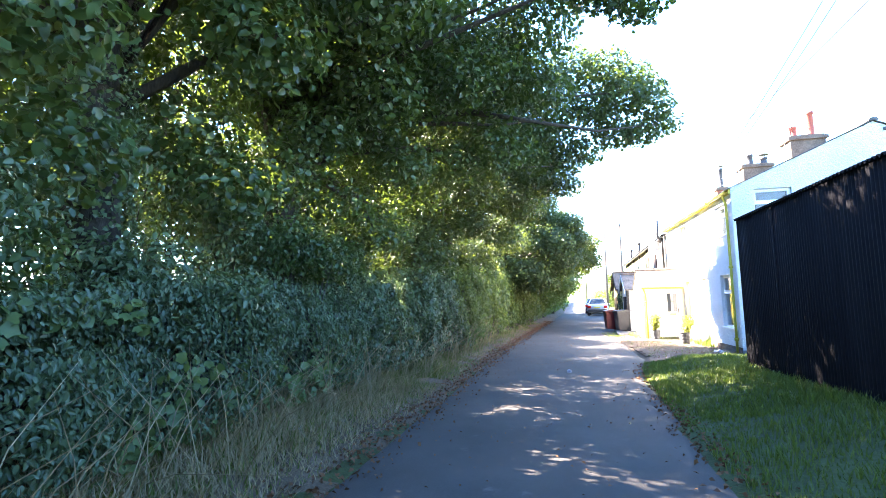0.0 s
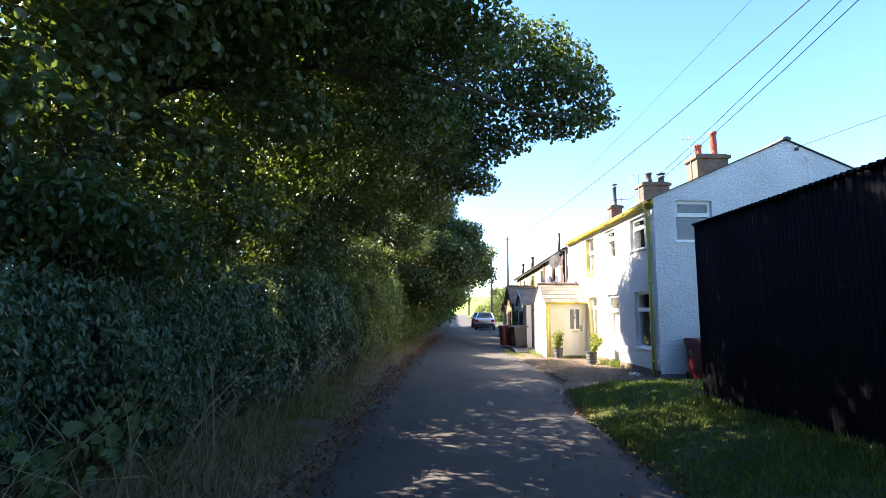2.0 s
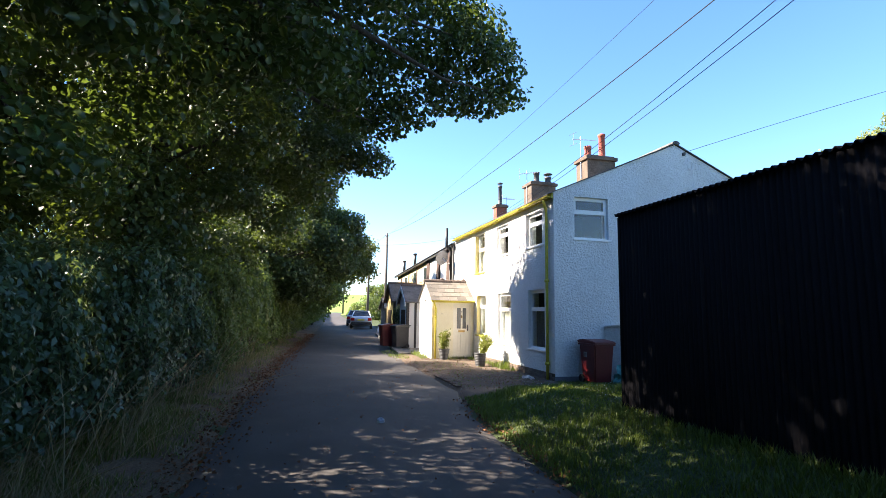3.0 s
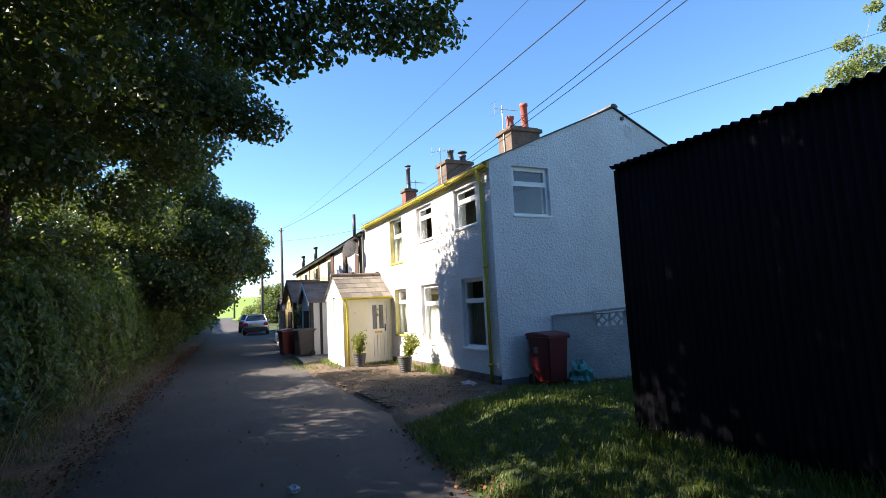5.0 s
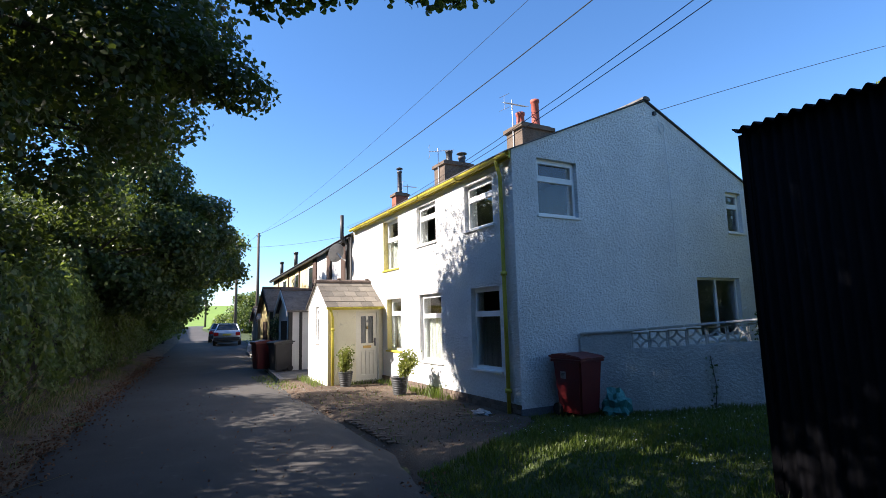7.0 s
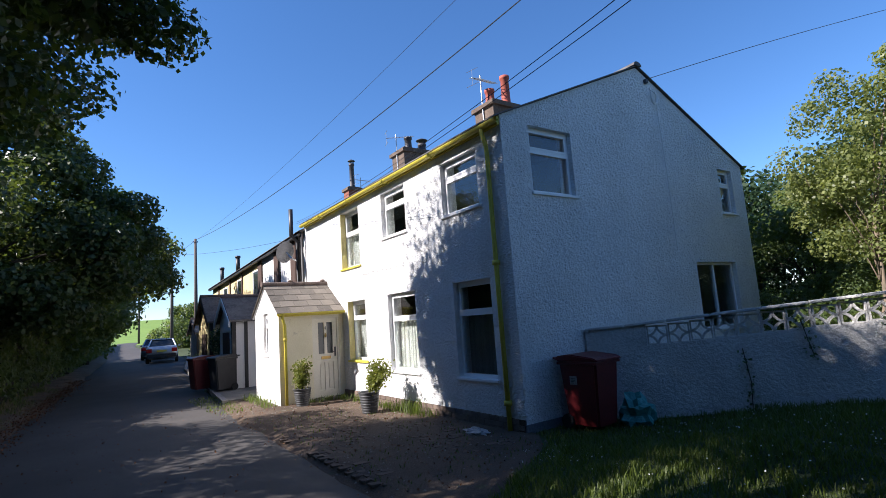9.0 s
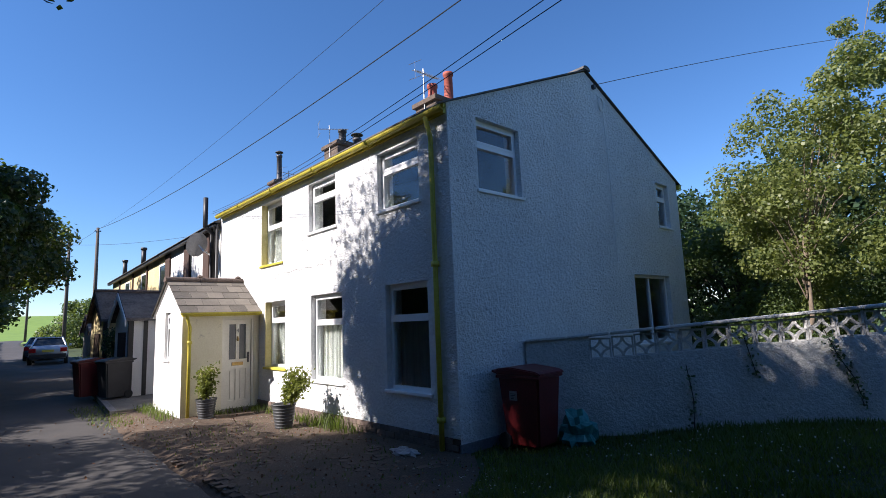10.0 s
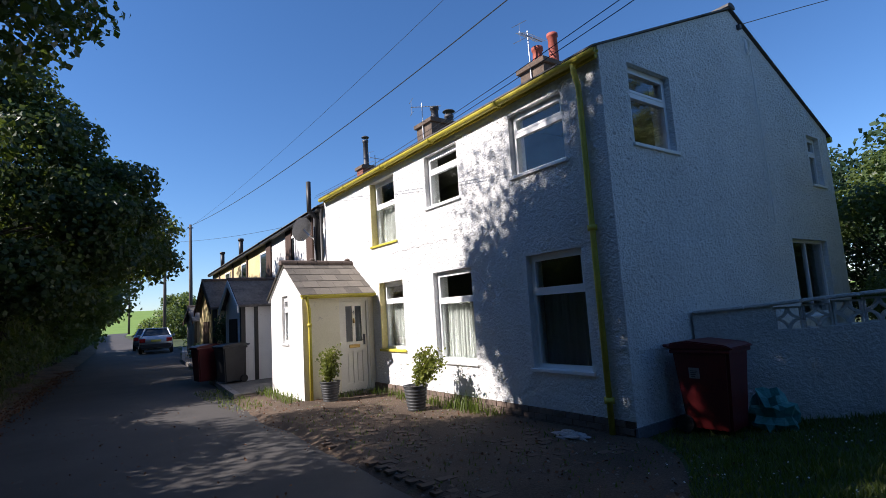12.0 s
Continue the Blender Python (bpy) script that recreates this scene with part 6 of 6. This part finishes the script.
wire((7.5, 58, 9.45), (10.2, -14, 13.2), 2.3, 0.016)
wire((7.5, 58, 9.4), (6.85, -14, 10.75), 1.35, 0.006)
wire((5.42, 26.85, 4.72), (0.84, -14, 8.5), 2.0, 0.0045)
wire((5.42, 26.95, 4.68), (1.00, -14, 8.35), 2.0, 0.0045)
wire((9.5, 17.9, 6.05), (26, 11.3, 10.6), -0.3, 0.007)
wire((7.5, 58, 9.45), (6.75, 66.4, 9.35), 0.15, 0.012)
wire((6.75, 66.4, 9.35), (13.0, 48, 8.2), 0.3, 0.012)


# ---------- pots, bags, litter, weeds ----------
def build_pot(x, y, h, r, spread, label, count, mat):
    z = ground_z(x, y) + 0.02
    p = thing("potted_shrub", (x, y, z), label, "potted plant", "pots by the porch")
    bm = bmesh.new()
    prof = [(r * 0.68, 0.0)]
    for k in range(8):
        a = h * k / 8
        b = r * (0.68 + 0.30 * k / 8)
        prof += [(b + 0.010, a + h * 0.03), (b + 0.012, a + h * 0.09), (b, a + h * 0.115)]
    prof += [(r * 1.04, h * 0.97), (r * 1.04, h), (r * 0.93, h), (r * 0.9, h - 0.06)]
    lathe(bm, prof, x, y, z, 28)
    part("pot", bm, POT, p, "dark ribbed plastic pot", smooth=True)
    bm = bmesh.new()
    lathe(bm, [(r * 0.9, 0), (r * 0.9, 0.02), (r * 0.4, 0.035)], x, y, z + h - 0.06, 16)
    part("soil", bm, SOIL, p)
    bm = bmesh.new()
    cs = []
    for k in range(14):
        ang, rad, top = RNG.uniform(0, 6.28), RNG.uniform(0.1, 1.0), RNG.uniform(0.45, 1.0)
        e = np.array([x + spread[0] * rad * math.cos(ang) + spread[3], y + spread[1] * rad * math.sin(ang) + spread[4], z + h + spread[2] * top])
        s = np.array([x, y, z + h - 0.05])
        tube(bm, [tuple(s), tuple((s + e) / 2 + (0, 0, 0.06)), tuple(e)], [0.008, 0.006, 0.003], 5)
        for f in np.linspace(0.3, 1, 7):
            cs.append(s + (e - s) * f + RNG.normal(size=(count // 98, 3)) * 0.055)
    part("stem", bm, BARK, p)
    part("foliage", leaves("foliage", np.concatenate(cs), 0.065, width=0.34, oval=True), mat, p)


build_pot(4.32, 23.68, 0.38, 0.19, (0.17, 0.17, 0.60, 0, 0), "dark ribbed pot with an upright variegated shrub", 900, POTLEAF)
build_pot(4.88, 21.5, 0.40, 0.20, (0.28, 0.50, 0.55, 0.14, -0.38), "dark ribbed pot with a sprawling leafy shrub", 1000, POTLEAF)


def crumple(name, x, y, z, sx, sy, sz, mat, label, category, seed):
    bm = bmesh.new()
    bmesh.ops.create_icosphere(bm, subdivisions=3, radius=1.0)
    for v in bm.verts:
        n = v.co.normalized()
        k = 1 + 0.5 * noise.noise(n * 2.3 + Vector((seed, 0, 0))) + 0.38 * noise.noise(n * 5 + Vector((0, seed, 0)))
        flat = max(n.z * k, -0.25)
        v.co = Vector((x + n.x * k * sx, y + n.y * k * sy, z + (flat + 0.25) * sz))
    solid(name, bm, mat, label, category)


crumple("rubbish_bag", 6.86, 17.0, ground_z(6.86, 17.0), 0.18, 0.26, 0.32, TEALBAG, "crumpled teal plastic bag slumped beside the bin", "bag", 3.0)
crumple("rubbish_bag", 5.1, 18.45, ground_z(5.1, 18.4) + 0.02, 0.12, 0.22, 0.06, PALEBAG, "flat pale plastic bag lying by the plinth", "bag", 8.0)
crumple("litter_wrapper", 0.72, 14.05, -0.09, 0.055, 0.07, 0.05, FOIL, "crumpled shiny wrapper dropped on the lane", "litter", 5.0)
crumple("litter_paper", -2.42, 7.35, ground_z(-2.42, 7.35) + 0.04, 0.06, 0.09, 0.06, PALEBAG, "scrap of white paper in the dry verge", "litter", 6.0)


def wall_crack():
    bm = bmesh.new()
    pts = [(FX - 0.009, 21.3 + k * 0.15, 2.72 + 0.02 * math.sin(k * 1.9) + 0.03 * noise.noise((k * 0.7, 1, 1))) for k in range(14)]
    tube(bm, pts, 0.0025, 5)
    part("wall_crack", bm, STACK, cottage, "thin dark crack across the render")


wall_crack()


def weeds(name, x0, x1, y0, y1, n, h, mat, label):
    x, y = RNG.uniform(x0, x1, n), RNG.uniform(y0, y1, n)
    f = np.stack([x, y, [ground_z(p, q) + 0.02 for p, q in zip(x, y)]], 1)
    solid(name, blades(name, f, np.full(n, h), 0.9, 0.006), mat, label, "weeds", "stuff")


weeds("weeds", 4.5, 5.5, 23.8, 24.1, 220, 0.11, GRASS, "weeds growing against the porch foot")
weeds("weeds", 5.2, 5.53, 20.0, 23.8, 420, 0.15, GRASS, "tufts of weeds along the cottage wall")
weeds("weeds", 5.15, 5.5, 20.4, 21.2, 120, 0.26, GRASS, "tall weeds beside the pot against the wall")
weeds("weeds", 3.62, 3.96, 24.1, 26.2, 260, 0.16, GRASS, "weeds along the porch wall")
weeds("weeds", 2.6, 3.4, 24.2, 28.0, 500, 0.06, GRASS, "weeds along the kerb")
weeds("weeds", 3.0, 5.3, 17.0, 22.8, 700, 0.04, GRASS, "sparse weeds between the pavers")
weeds("weeds", 3.75, 3.99, 3.0, 12.9, 1300, 0.085, GRASS, "longer grass against the iron shed")


def scatter():
    k = 1500
    x = np.concatenate([RNG.uniform(2.6, 5.4, 800), RNG.uniform(-1.3, 2.2, 700)])
    y = np.concatenate([RNG.uniform(16.5, 25, 800), RNG.uniform(3, 26, 700)])
    c = np.stack([x, y, [max(ground_z(p, q), base(q)) + 0.035 for p, q in zip(x, y)]], 1)
    solid("scattered_leaves", leaves("scattered_leaves", c, 0.035, np.tile([0, 0, 1.2], (k, 1)), width=0.4, fold=0.2), DEADLEAF, "dry leaf scraps scattered over lane and forecourt", "leaves", "stuff")
    v, f = [], []
    for i in range(500):
        p, q = RNG.uniform(2.7, 5.4), RNG.uniform(16.4, 25)
        r = RNG.uniform(0.008, 0.024)
        z = ground_z(p, q) + 0.03
        n = len(v)
        v += [(p - r, q, z), (p, q - r * 0.8, z), (p + r * 1.1, q, z), (p, q + r, z), (p + r * 0.1, q, z + r * 0.8)]
        f += [(n, n + 1, n + 4), (n + 1, n + 2, n + 4), (n + 2, n + 3, n + 4), (n + 3, n, n + 4)]
    solid("gravel", np_mesh("gravel", v, f), CONCRETE, "small loose stones on the forecourt", "stones", "stuff")


scatter()


def ivy_runner(pts, n, label):
    pts = [Vector(p) for p in pts]
    t = thing("ivy", pts[0], label, "climber", "wall climbers")
    bm = bmesh.new()
    tube(bm, pts, 0.006, 5)
    part("stem", bm, BARK, t)
    seg = RNG.integers(0, len(pts) - 1, n)
    f = RNG.uniform(size=n)
    c = np.array([pts[s].lerp(pts[s + 1], k) for s, k in zip(seg, f)]) + RNG.normal(size=(n, 3)) * 0.045
    part("foliage", leaves("foliage", c, 0.05), IVY, t)


def on_wall(s, z, off=-0.02):
    return tuple(WALL_A + WALL_U * s + WALL_N * off + Vector((0, 0, z)))


ivy_runner([on_wall(2.0, 0.0), on_wall(2.03, 0.45), on_wall(1.98, 0.9)], 90, "ivy runner climbing the garden wall")
ivy_runner([on_wall(3.6, 1.3), on_wall(3.7, 1.0), on_wall(3.85, 0.7), on_wall(3.9, 0.4)], 160, "bramble hanging over the pierced blocks")
ivy_runner([on_wall(2.7, 1.28), on_wall(2.75, 1.0), on_wall(2.8, 0.75)], 60, "ivy trailing over the pierced blocks")


# ---------- pavers of the forecourt, last ----------
def lay_pavers():
    bm = bmesh.new()
    box(bm, -0.1, 0.1, -0.049, 0.049, -0.03, 0.0, 0.006)
    me = finish(bm, "paver")
    me.materials.append(PAVER)
    made = 0
    for i in range(34):
        for j in range(12):
            x = 3.0 + j * 0.206 + (0.1 if i % 2 else 0)
            y = 17.3 + i * 0.104
            if x > 5.35 or noise.noise((x * 0.9, y * 0.9, 12)) < -0.06 or made >= 290:
                continue
            ob = new("paver", me)
            ob.parent = forecourt
            ob.matrix_basis = pose(x, y + 0.05 * (x - 3), ground_z(x, y) + 0.021 + 0.016 * noise.noise((x * 5, y * 5, 0)), 1.5 * noise.noise((x * 9, y, 1)), 1.5 * noise.noise((x, y * 9, 2)) + 2.5, 2 * noise.noise((x * 7, y * 7, 3)) + 1.5)
            made += 1


lay_pavers()
